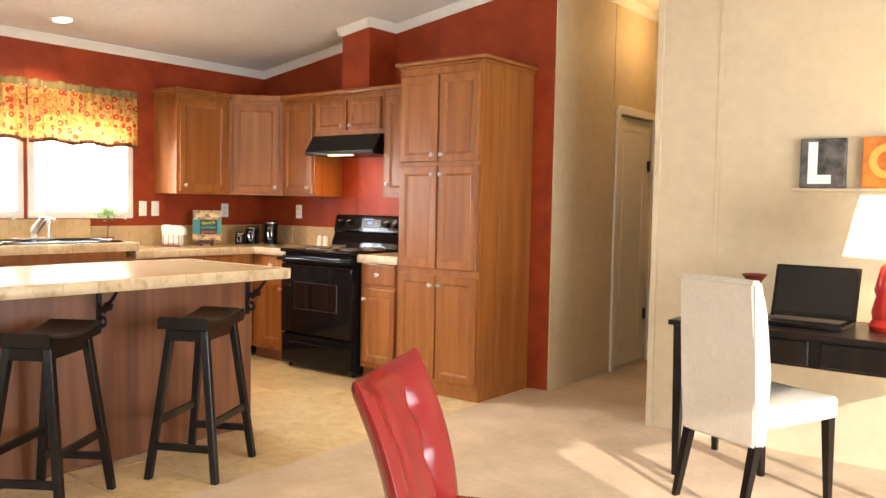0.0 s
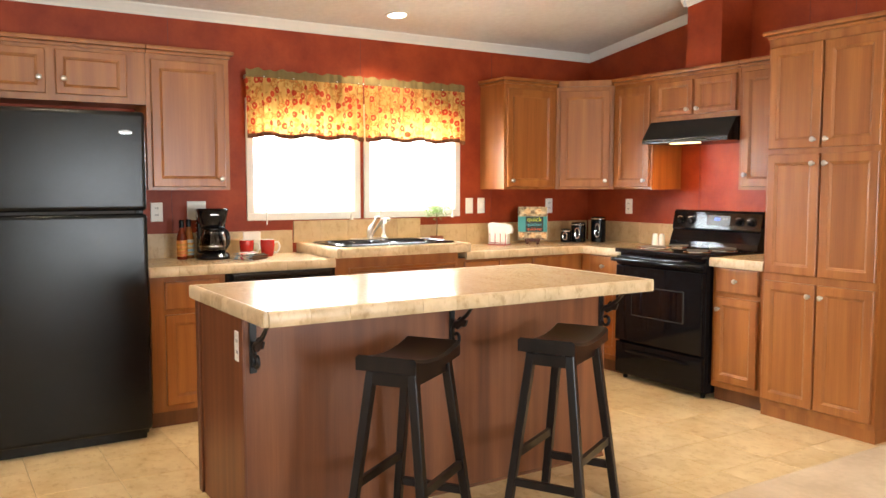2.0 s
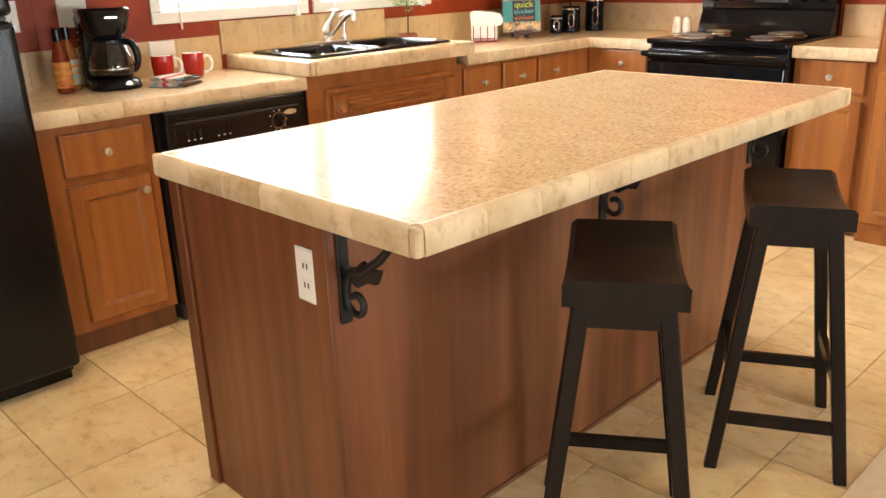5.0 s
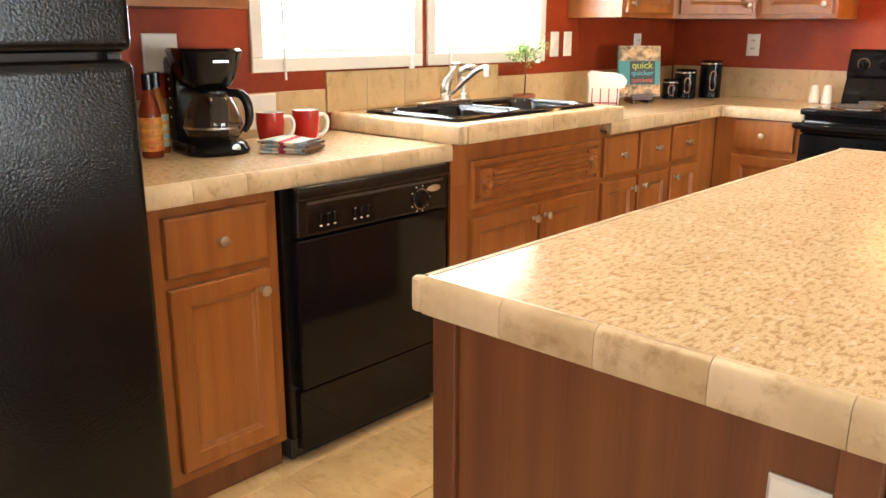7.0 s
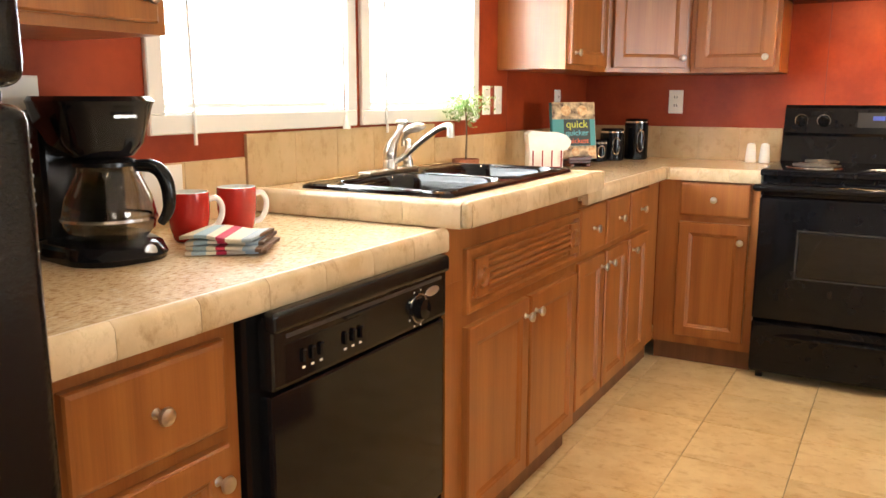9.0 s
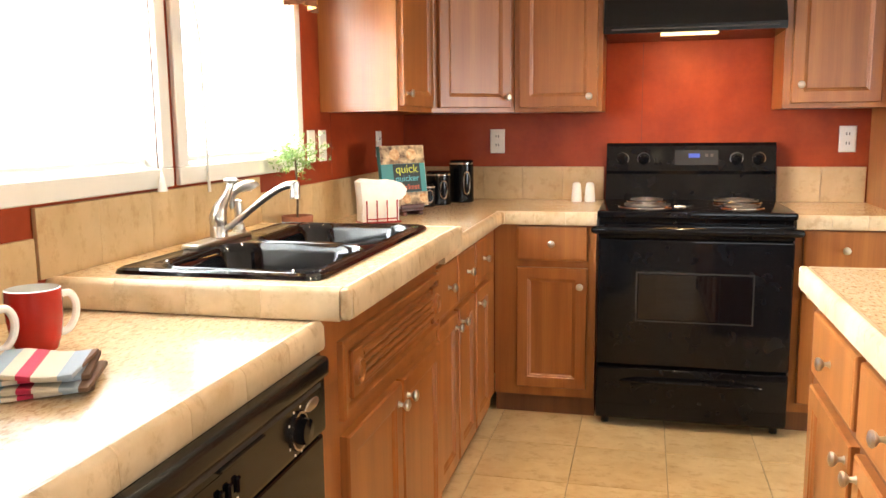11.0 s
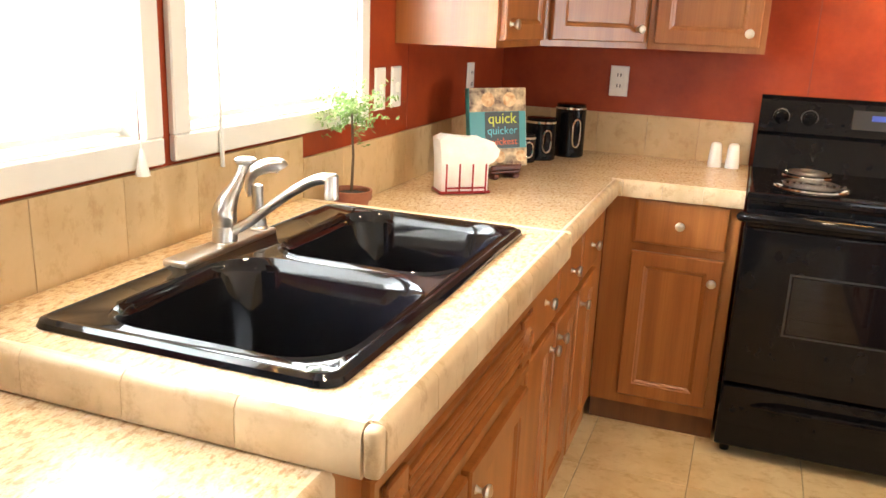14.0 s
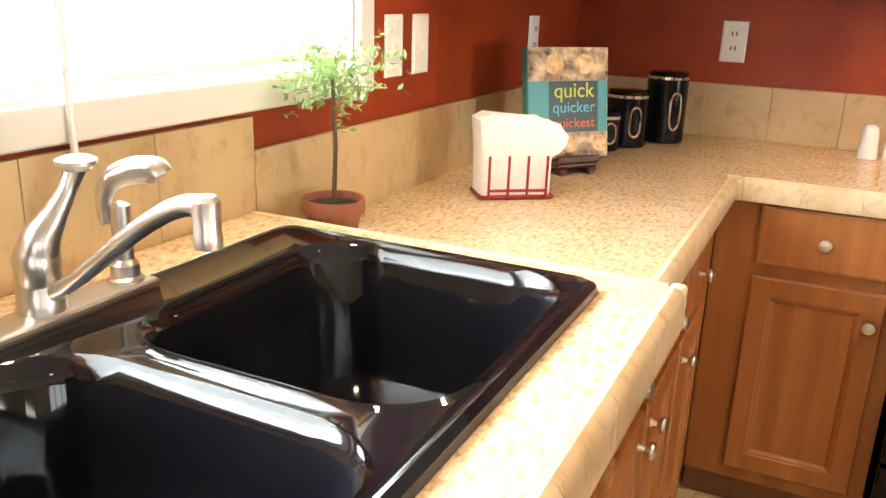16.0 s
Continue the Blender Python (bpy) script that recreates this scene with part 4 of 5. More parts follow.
for k in range(4):
    a = -3.665 + k * 0.435
    drawer(Matrix(((0, -1, 0, 1.606), (1, 0, 0, a), (0, 0, 1, 0.67), (0, 0, 0, 1))), 0.4, 0.15, isl)
    panel_door(Matrix(((0, -1, 0, 1.606), (1, 0, 0, a), (0, 0, 1, 0.11), (0, 0, 0, 1))), 0.4, 0.53, isl, (0.03 if k % 2 else 0.37, 0.49))
it = thing("island_worktop", (IX0, IY0, 0.91), "speckled beige laminate island top with cream tile edge", "worktop", "worktops")
part("slab", cube(IX0 + 0.019, IX1 - 0.019, IY0 + 0.019, IY1 - 0.019, 0.858, 0.91), TOP, it)
edge_run(it, (IX1 - 0.019, IY0 + 0.021), (IX1 - 0.019, IY1 - 0.021), 0.91, (1, 0))
edge_run(it, (IX0 + 0.019, IY0 + 0.021), (IX0 + 0.019, IY1 - 0.021), 0.91, (-1, 0))
edge_run(it, (IX0 + 0.021, IY0 + 0.019), (IX1 - 0.021, IY0 + 0.019), 0.91, (0, -1))
edge_run(it, (IX0 + 0.021, IY1 - 0.019), (IX1 - 0.021, IY1 - 0.019), 0.91, (0, 1))
for x in (IX0, IX1 - 0.021):
    for y in (IY0, IY1 - 0.021):
        part("edge_corner", cube(x, x + 0.021, y, y + 0.021, 0.856, 0.9112, 0.009, 3), EDGE, it, smooth=True)


def bracket(y):
    b = thing("scroll_bracket", (2.214, y, 0.64), "black wrought iron scroll bracket under the island top", "bracket", "island brackets")
    part("wall_bar", cube(2.212, 2.22, y - 0.014, y + 0.014, 0.64, 0.857, 0.002), IRON, b)
    part("top_bar", cube(2.221, 2.44, y - 0.014, y + 0.014, 0.85, 0.8575, 0.002), IRON, b)
    curl = [(2.252 - 0.03 * math.cos(a) * (1 - a / 11), y, 0.693 - 0.03 * math.sin(a) * (1 - a / 11)) for a in [k / 16 * 5.4 for k in range(17)]]
    arm = [(2.222, y, 0.71), (2.227, y, 0.735), (2.245, y, 0.757), (2.28, y, 0.765), (2.33, y, 0.8), (2.38, y, 0.848)]
    part("scroll", tube(list(reversed(curl)) + arm, [0.0075] * 17 + [0.008, 0.009, 0.010, 0.010, 0.009, 0.007], 10), IRON, b, smooth=True)
    part("leaf", extrude([(0, 0), (0.02, -0.006), (0.05, 0.012), (0.075, 0.014), (0.09, 0.045), (0.06, 0.04), (0.035, 0.052), (0.012, 0.03)], Matrix.Translation((2.245, y - 0.005, 0.735)), 0.01), IRON, b)


for y in (-3.69, -2.80, -1.93):
    bracket(y)


def outlet(m, label, kind="outlet", wide=0.072):
    """A wall plate on face m (its x across, y out), lower corner at the origin."""
    o = thing("wall_outlet" if kind == "outlet" else "light_switch", m.translation, label, kind)
    h = 0.117
    part("plate", rings(m, wide, h, [(0, 0), (0, 0.003), (0.004, 0.006)]), PLASTIC, o)
    if kind == "outlet":
        for w in (0.022, 0.064):
            s = part("socket", rings(m @ Matrix.Translation((wide / 2 - 0.017, 0, w)), 0.034, 0.03, [(0, 0.005), (0, 0.008), (0.004, 0.0085)]), PLASTIC, o)
            for u in (0.009, 0.021):
                part("slot", rings(m @ Matrix.Translation((wide / 2 - 0.017 + u, 0, w + 0.012)), 0.004, 0.012, [(0, 0.008), (0, 0.0092)]), SLOT, s)
    elif kind == "switch":
        part("toggle", rings(m @ Matrix.Translation((wide / 2 - 0.006, 0, 0.045)), 0.012, 0.026, [(0, 0.005), (0.001, 0.016)]), PLASTIC, o)


outlet(face_y(0.445, -0.002, 1.125), "white wall outlet beside the stove")
outlet(face_y(2.03, -0.002, 1.125), "white wall outlet between stove and pantry")
outlet(face_x(0.002, -3.55, 1.125), "white wall outlet beside the refrigerator")
outlet(face_x(0.002, -3.33, 1.13), "white blank wall plate over the coffee maker", "plate", 0.117)
outlet(face_x(0.002, -1.24, 1.135), "white toggle light switch beside the window", "switch", 0.066)
outlet(face_x(0.002, -1.13, 1.135), "white toggle light switch beside the window", "switch", 0.066)
outlet(face_x(0.002, -0.46, 1.125), "white wall outlet by the corner")
outlet(face_x(0.014, -2.98, 0.93) , "white wall plate behind the mugs", "plate", 0.117)
outlet(Matrix(((1, 0, 0, 2.1), (0, -1, 0, -3.7185), (0, 0, 1, 0.672), (0, 0, 0, 1))), "white wall outlet on the island end", wide=0.078)

# ---- sink and faucet ----
sk = thing("kitchen_sink", (0.12, -2.555, 0.962), "glossy black double-bowl drop-in sink", "sink")


def rrect(x0, x1, y0, y1, r, n=6):
    pts = []
    for cx, cy, a0 in ((x1 - r, y1 - r, 0), (x0 + r, y1 - r, 90), (x0 + r, y0 + r, 180), (x1 - r, y0 + r, 270)):
        for k in range(n + 1):
            a = radians(a0 + 90 * k / n)
            pts.append((cx + r * math.cos(a), cy + r * math.sin(a)))
    return pts


def loop_skin(loops, bm, cap=True):
    vs = [[bm.verts.new((x, y, z)) for x, y in pts] for pts, z in loops]
    n = len(vs[0])
    for a, b in zip(vs, vs[1:]):
        for k in range(n):
            bm.faces.new((a[k], a[(k + 1) % n], b[(k + 1) % n], b[k]))
    if cap:
        bm.faces.new(vs[-1])
    return vs


KX0, KX1, KY0, KY1 = 0.107, 0.576, -2.545, -1.70
bowls = [(0.182, 0.545, -2.505, -2.155), (0.208, 0.545, -2.11, -1.735)]
bm = bmesh.new()
outer = loop_skin([(rrect(KX0, KX1, KY0, KY1, 0.03), SZ + 0.0012), (rrect(KX0 + 0.003, KX1 - 0.003, KY0 + 0.003, KY1 - 0.003, 0.03), SZ + 0.009), (rrect(KX0 + 0.012, KX1 - 0.012, KY0 + 0.012, KY1 - 0.012, 0.024), SZ + 0.013), (rrect(KX0 + 0.018, KX1 - 0.018, KY0 + 0.018, KY1 - 0.018, 0.02), SZ + 0.011)], bm, False)[-1]
inner = []
for x0, x1, y0, y1 in bowls:
    vs = loop_skin([(rrect(x0 - 0.012, x1 + 0.012, y0 - 0.012, y1 + 0.012, 0.092), SZ + 0.011), (rrect(x0 - 0.006, x1 + 0.006, y0 - 0.006, y1 + 0.006, 0.085), SZ + 0.015), (rrect(x0, x1, y0, y1, 0.085), SZ + 0.010),
                    (rrect(x0 + 0.008, x1 - 0.008, y0 + 0.008, y1 - 0.008, 0.08), SZ - 0.007), (rrect(x0 + 0.016, x1 - 0.016, y0 + 0.016, y1 - 0.016, 0.08), 0.84),
                    (rrect(x0 + 0.03, x1 - 0.03, y0 + 0.03, y1 - 0.03, 0.07), 0.805), (rrect(x0 + 0.06, x1 - 0.06, y0 + 0.06, y1 - 0.06, 0.04), 0.795), (rrect(x0 + 0.14, x1 - 0.14, y0 + 0.13, y1 - 0.13, 0.02), 0.792)], bm)
    inner.append(vs[0])
edges = []
for lp in (outer, *inner):
    for k in range(len(lp)):
        edges.append(bm.edges.get((lp[k], lp[(k + 1) % len(lp)])))
bmesh.ops.triangle_fill(bm, use_beauty=True, use_dissolve=False, edges=edges)
part("basin", bm, SINKENAMEL, sk, smooth=True)
for x0, x1, y0, y1 in bowls:
    part("drain", lathe([(0.042, 0.797), (0.04, 0.8), (0.03, 0.797), (0.012, 0.795), (0, 0.795)], Matrix.Translation(((x0 + x1) / 2, (y0 + y1) / 2, 0)), 24), STEEL, sk, "round steel drain strainer", True)

fc = thing("faucet", (0.135, -2.15, 0.975), "brushed nickel single-lever kitchen faucet with side sprayer", "faucet")
FZ = 0.975
part("deck_plate", cube(0.102, 0.152, -2.262, -1.985, FZ - 0.003, FZ + 0.011, 0.007, 3), NICKEL, fc, smooth=True)
VX, VY = 0.124, -2.115
part("valve_body", lathe([(0.0225, FZ + 0.008), (0.0225, FZ + 0.034), (0.0205, FZ + 0.037), (0.0205, FZ + 0.041), (0.0222, FZ + 0.044), (0.022, FZ + 0.066), (0.016, FZ + 0.08), (0, FZ + 0.086)], Matrix.Translation((VX, VY, 0)), 28), NICKEL, fc, smooth=True)
part("lever", tube([(VX, VY, FZ + 0.056), (VX + 0.004, VY + 0.004, FZ + 0.082), (VX + 0.012, VY + 0.018, FZ + 0.108), (VX + 0.016, VY + 0.03, FZ + 0.128), (VX + 0.019, VY + 0.038, FZ + 0.147)], [0.0215, 0.019, 0.0115, 0.0085, 0.011], 16, lathe([(0, -0.004), (0.013, -0.003), (0.0195, 0.003), (0.0195, 0.007), (0.013, 0.0105), (0, 0.0115)], Matrix.Translation((VX + 0.02, VY + 0.04, FZ + 0.149)), 22)), NICKEL, fc, smooth=True)
sp_ = part("spout", tube([(VX + 0.012, VY, FZ + 0.028), (VX + 0.05, VY, FZ + 0.05), (VX + 0.12, VY - 0.001, FZ + 0.102), (VX + 0.165, VY - 0.002, FZ + 0.131), (VX + 0.188, VY - 0.002, FZ + 0.142), (VX + 0.206, VY - 0.002, FZ + 0.146), (VX + 0.218, VY - 0.003, FZ + 0.143)], [0.0085, 0.0085, 0.0088, 0.009, 0.0092, 0.0098, 0.0105], 16), NICKEL, fc, smooth=True)
part("aerator", lathe([(0, 0.112), (0.012, 0.112), (0.0125, 0.122), (0.0118, 0.124), (0.0118, 0.152), (0.008, 0.156), (0, 0.157)], Matrix.Translation((VX + 0.218, VY - 0.003, FZ)), 20), NICKEL, sp_, smooth=True)
sp = part("sprayer", lathe([(0.019, FZ + 0.008), (0.019, FZ + 0.014), (0.0155, FZ + 0.017), (0.0155, FZ + 0.03), (0.011, FZ + 0.036), (0.0105, FZ + 0.095), (0, FZ + 0.1)], Matrix.Translation((0.127, -2.012, 0)), 22), NICKEL, fc, smooth=True)
part("spray_head", tube([(0.113, -2.02, FZ + 0.074), (0.112, -2.019, FZ + 0.1), (0.122, -2.015, FZ + 0.122), (0.145, -2.006, FZ + 0.133), (0.166, -1.998, FZ + 0.134), (0.172, -1.996, FZ + 0.128)], [0.005, 0.0085, 0.0125, 0.0145, 0.015, 0.0142], 16), NICKEL, sp, smooth=True)

# ---- bar stools ----
def bar_stool():
    s = thing("bar_stool", (0, 0, 0), "black wooden saddle-seat bar stool at the island", "stool", "island bar stools")
    bm = bmesh.new()
    n = 12
    rows_ = []
    for j, (y, rnd) in enumerate(((-0.12, 0.010), (-0.108, 0.0), (0.108, 0.0), (0.12, 0.010))):
        rows_.append([(u * 0.2, y, 0.715 + 0.028 * u * u - rnd) for u in [k / n * 2 - 1 for k in range(n + 1)]])
    top = [[bm.verts.new(p) for p in r] for r in rows_]
    low = [[bm.verts.new((p[0], p[1], 0.675 + 0.012 * (p[0] / 0.2) ** 2)) for p in r] for r in (rows_[0], rows_[-1])]
    for a, b in zip(top, top[1:]):
        for k in range(n):
            bm.faces.new((a[k], a[k + 1], b[k + 1], b[k]))
    for a, b in ((top[0], low[0]), (top[-1], low[1]), (low[0], low[1])):
        for k in range(n):
            bm.faces.new((a[k], a[k + 1], b[k + 1], b[k]))
    for e in (0, n):
        bm.faces.new([r[e] for r in top] + [low[1][e], low[0][e]])
    part("seat", bm, EBONY, s, "dark saddle-shaped seat", True)
    part("apron", box(box(box(cube(-0.155, 0.155, -0.088, -0.072, 0.63, 0.677), -0.155, 0.155, 0.072, 0.088, 0.63, 0.677), -0.165, -0.149, -0.07, 0.07, 0.63, 0.677), 0.149, 0.165, -0.07, 0.07, 0.63, 0.677), EBONY, s)

    def at(sx, sy, z):
        f = 1 - z / 0.68
        return Vector((sx * (0.145 + 0.06 * f), sy * (0.082 + 0.08 * f), z))

    for sx in (-1, 1):
        for sy in (-1, 1):
            bm = bmesh.new()
            a = [bm.verts.new(at(sx, sy, 0.0) + Vector((dx, dy, 0))) for dx, dy in ((-0.016, -0.016), (0.016, -0.016), (0.016, 0.016), (-0.016, 0.016))]
            b = [bm.verts.new(at(sx, sy, 0.68) + Vector((dx, dy, 0))) for dx, dy in ((-0.018, -0.018), (0.018, -0.018), (0.018, 0.018), (-0.018, 0.018))]
            bm.faces.new(a)
            bm.faces.new(b)
            for k in range(4):
                bm.faces.new((a[k], a[(k + 1) % 4], b[(k + 1) % 4], b[k]))
            bmesh.ops.bevel(bm, geom=bm.edges[:], offset=0.003, segments=1, affect="EDGES")
            part("leg", bm, EBONY, s)
    for a, b in ((at(-1, -1, 0.26), at(1, -1, 0.26)), (at(-1, 1, 0.26), at(1, 1, 0.26)), (at(-1, -1, 0.15), at(-1, 1, 0.15)), (at(1, -1, 0.15), at(1, 1, 0.15))):
        bm = bmesh.new()
        d = (b - a).normalized()
        sdir = Vector((-d.y, d.x, 0))
        q = [[bm.verts.new(p + sdir * u + Vector((0, 0, w))) for u, w in ((-0.009, -0.016), (0.009, -0.016), (0.009, 0.016), (-0.009, 0.016))] for p in (a, b)]
        bm.faces.new(q[0])
        bm.faces.new(q[1])
        for k in range(4):
            bm.faces.new((q[0][k], q[0][(k + 1) % 4], q[1][(k + 1) % 4], q[1][k]))
        part("stretcher", bm, EBONY, s)
    return s


s1 = bar_stool()
s1.matrix_basis = pose(2.545, -3.2, 0, 0, 0, 124)
copy_thing(s1, pose(2.612, -2.505, 0, 0, 0, 118))

# ---- lights in the ceiling ----
CANGLOW = glow("can_lens", (1.0, 0.86, 0.62), 9.0)
slope = math.degrees(math.atan(0.145))
for x, y in ((0.35, -2.02), (1.4, -1.42), (1.3, -4.0), (2.6, -2.9)):
    z = ceil_z(x)
    c = thing("ceiling_light", (x, y, z), "round recessed ceiling light, lit", "ceiling light", "recessed lights")
    m = pose(x, y, z, 0, -slope, 0)
    part("trim_ring", lathe([(0.06, -0.001), (0.062, -0.007), (0.082, -0.006), (0.084, 0.0)], m, 32), WHITE, c, smooth=True)
    part("lens", lathe([(0, -0.004), (0.06, -0.003)], m, 28), CANGLOW, c, "glowing warm lens")
    lamp("can_lamp", "SPOT", look((x, y, z - 0.02), (x, y, 0)), 74, (1.0, 0.8, 0.54), radius=0.05, spot=112)

# unseen hallway ceiling lamp, added to warm and brighten the hall
c = thing("hall_light", (3.36, 1.2, 2.7), "unseen warm round hallway ceiling light, added as fill", "ceiling light")
part("dome", lathe([(0.13, ceil_z(3.36)), (0.12, ceil_z(3.36) - 0.05), (0.07, ceil_z(3.36) - 0.09), (0, ceil_z(3.36) - 0.1)], Matrix.Translation((3.36, 1.2, 0)), 24), glow("hall_fill_dome", (1.0, 0.74, 0.4), 4.0), c, smooth=True)
lamp("hall_fill_lamp", "POINT", Matrix.Translation((3.36, 1.2, 2.6)), 9, (1.0, 0.62, 0.26), radius=0.1)

# ---- desk corner ----
DX0, DX1, DY0, DY1 = 4.333, 5.68, -1.15, -0.54
dk = thing("desk", (DX0, DY0, 0), "black wooden writing desk with a drawer", "desk")
part("desktop", cube(DX0, DX1, DY0, DY1, 0.725, 0.75, 0.004, 2), EBONY, dk)
part("apron", cube(DX0 + 0.04, DX1 - 0.04, DY0 + 0.03, DY1 - 0.02, 0.60, 0.7245), EBONY, dk)
for k in range(2):
    d = part("drawer_front", rings(face_y(DX0 + 0.12 + k * 0.55, DY0 + 0.03, 0.61), 0.5, 0.105, [(0, 0), (0, 0.008), (0.004, 0.012)]), EBONY, dk)
    knob(face_y(DX0 + 0.12 + k * 0.55, DY0 + 0.018, 0.61), 0.33 if k else 0.25, 0.05, d)
for x in (DX0 + 0.02, DX1 - 0.07):
    for y in (DY0 + 0.02, DY1 - 0.06):
        bm = bmesh.new()
        a = [bm.verts.new((x + 0.01 + dx * 0.028, y + 0.01 + dy * 0.028, 0.006)) for dx, dy in ((0, 0), (1, 0), (1, 1), (0, 1))]
        b = [bm.verts.new((x + dx * 0.048, y + dy * 0.048, 0.7245)) for dx, dy in ((0, 0), (1, 0), (1, 1), (0, 1))]
        bm.faces.new(a)
        bm.faces.new(b)
        for k in range(4):
            bm.faces.new((a[k], a[(k + 1) % 4], b[(k + 1) % 4], b[k]))
        part("leg", bm, EBONY, dk)

lp = thing("laptop", (4.83, -0.75, 0.75), "open black laptop computer on the desk", "laptop")
BASE[lp.name] = Vector((0, 0, 0))
part("base", cube(-0.19, 0.19, -0.13, 0.12, 0.001, 0.024, 0.006, 2), BLACKPLASTIC, lp)
part("keyboard", cube(-0.16, 0.16, -0.04, 0.09, 0.024, 0.027, 0.001), SLOT, lp)
lidm = Matrix.Translation((0, 0.115, 0.024)) @ Matrix.Rotation(radians(-16), 4, "X")
bm = cube(-0.19, 0.19, 0, 0.014, 0, 0.25, 0.005, 2)
bmesh.ops.transform(bm, matrix=lidm, verts=bm.verts)
lid = part("lid", bm, BLACKPLASTIC, lp)
bm = cube(-0.172, 0.172, -0.002, 0.0005, 0.022, 0.236)
bmesh.ops.transform(bm, matrix=lidm, verts=bm.verts)
part("screen", bm, DARKGLASS, lid, "dark glossy screen")
lp.matrix_basis = pose(4.868, -0.874, 0.75, 0, 0, -2)

tl = thing("table_lamp", (5.10, -0.66, 0.75), "table lamp with a red glass base and ivory shade, lit", "lamp")
T = Matrix.Translation((5.19, -0.78, 0))
part("base", lathe([(0, 0.75), (0.07, 0.75), (0.075, 0.77), (0.06, 0.80), (0.066, 0.83), (0.05, 0.90), (0.058, 0.93), (0.042, 1.0), (0.036, 1.03), (0.015, 1.05), (0.012, 1.10), (0, 1.1)], T, 24), REDGLAZE, tl, "ribbed red glass base", True)
part("shade", lathe([(0.19, 1.075), (0.13, 1.345)], T, 36), SHADE, tl, "ivory drum shade", True)
lamp("table_lamp_bulb", "POINT", Matrix.Translation((5.19, -0.78, 1.19)), 20, (1.0, 0.66, 0.34), radius=0.035)

for k, (x, mats) in enumerate(((4.696, 0), (4.985, 1))):
    pc = thing("wall_art", (x, -0.2, 1.38), ("black and white letter block on the wall ledge", "orange painted letter block on the wall ledge")[k], "wall art", "letter blocks")
    dark = mottled("photo_print" if k == 0 else "orange_print", (0.015, 0.013, 0.012) if k == 0 else (0.5, 0.1, 0.01), (0.16, 0.14, 0.13) if k == 0 else (0.75, 0.25, 0.03), 14, 0.5)
    part("canvas", cube(x, x + 0.215, -0.40, -0.364, 1.388, 1.638, 0.004), dark, pc)
    if k == 0:
        part("letter", box(cube(x + 0.04, x + 0.085, -0.403, -0.4005, 1.41, 1.62), x + 0.0855, x + 0.15, -0.403, -0.4005, 1.41, 1.455), CERAMIC, pc, "pale letter L")
    else:
        part("letter", lathe([(0.05, 0), (0.085, 0), (0.085, 0.003), (0.05, 0.003), (0.05, 0)], face_y(x + 0.115, -0.4005, 1.52) @ Matrix.Rotation(radians(-90), 4, "X"), 32), plain("orange_letter", (0.85, 0.42, 0.08), 0.5), pc, "pale orange letter O")
sh = thing("wall_ledge", (4.6, -0.2, 1.36), "narrow cream picture ledge on the wall", "shelf")
part("ledge", cube(4.67, 5.9, -0.42, -0.3645, 1.372, 1.387, 0.003), CREAM, sh)

vs = thing("vase", (4.46, -0.42, 0.75), "red and brown stoneware vase on a saucer", "vase")
T = Matrix.Translation((4.585, -0.7, 0))
part("body", lathe([(0, 0.765), (0.035, 0.765), (0.05, 0.80), (0.052, 0.85), (0.036, 0.905), (0.034, 0.92), (0.062, 0.955), (0.055, 0.957), (0.03, 0.925), (0, 0.92)], T, 24), plain("vase_glaze", (0.2, 0.03, 0.018), 0.2, vary=0.5), vs, smooth=True)
part("saucer", lathe([(0, 0.7505), (0.06, 0.7505), (0.075, 0.762), (0, 0.7645)], T, 24), CERAMIC, vs)


def desk_chair():
    c = thing("parsons_chair", (0, 0, 0), "ivory upholstered high-back chair at the desk", "chair")
    bm = cube(-0.23, 0.23, -0.2, 0.27, 0.37, 0.47, 0.03, 3)
    part("seat", bm, FABRIC, c, smooth=True)
    bm = bmesh.new()
    out = [(-0.27, 0.30), (-0.19, 0.30), (-0.185, 0.6), (-0.21, 0.85), (-0.255, 0.99), (-0.315, 0.985), (-0.29, 0.75), (-0.275, 0.5)]
    extrude(out, Matrix(((0, 1, 0, -0.225), (1, 0, 0, 0), (0, 0, 1, 0), (0, 0, 0, 1))), 0.45, bm)
    bmesh.ops.bevel(bm, geom=bm.edges[:], offset=0.012, segments=2, affect="EDGES")
    part("backrest", bm, FABRIC, c, smooth=True)
    part("piping", tube([(-0.226, -0.313, 0.975), (0.226, -0.313, 0.975)], 0.006, 8), FABRIC, c, smooth=True)
    for x in (-0.2, 0.2):
        for y0, y1 in ((-0.22, -0.31), (0.23, 0.25)):
            bm = bmesh.new()
            a = [bm.verts.new((x + dx * 0.014, y1 + dy * 0.014, 0.006)) for dx, dy in ((-1, -1), (1, -1), (1, 1), (-1, 1))]
            b = [bm.verts.new((x + dx * 0.022, y0 + dy * 0.022, 0.375)) for dx, dy in ((-1, -1), (1, -1), (1, 1), (-1, 1))]
            bm.faces.new(a)
            bm.faces.new(b)
            for k in range(4):
                bm.faces.new((a[k], a[(k + 1) % 4], b[(k + 1) % 4], b[k]))
            part("leg", bm, EBONY, c)
    return c


dc = desk_chair()
dc.matrix_basis = pose(4.767, -1.15, 0, 0, 0, -22) @ Matrix.Diagonal((0.88, 1, 1, 1))


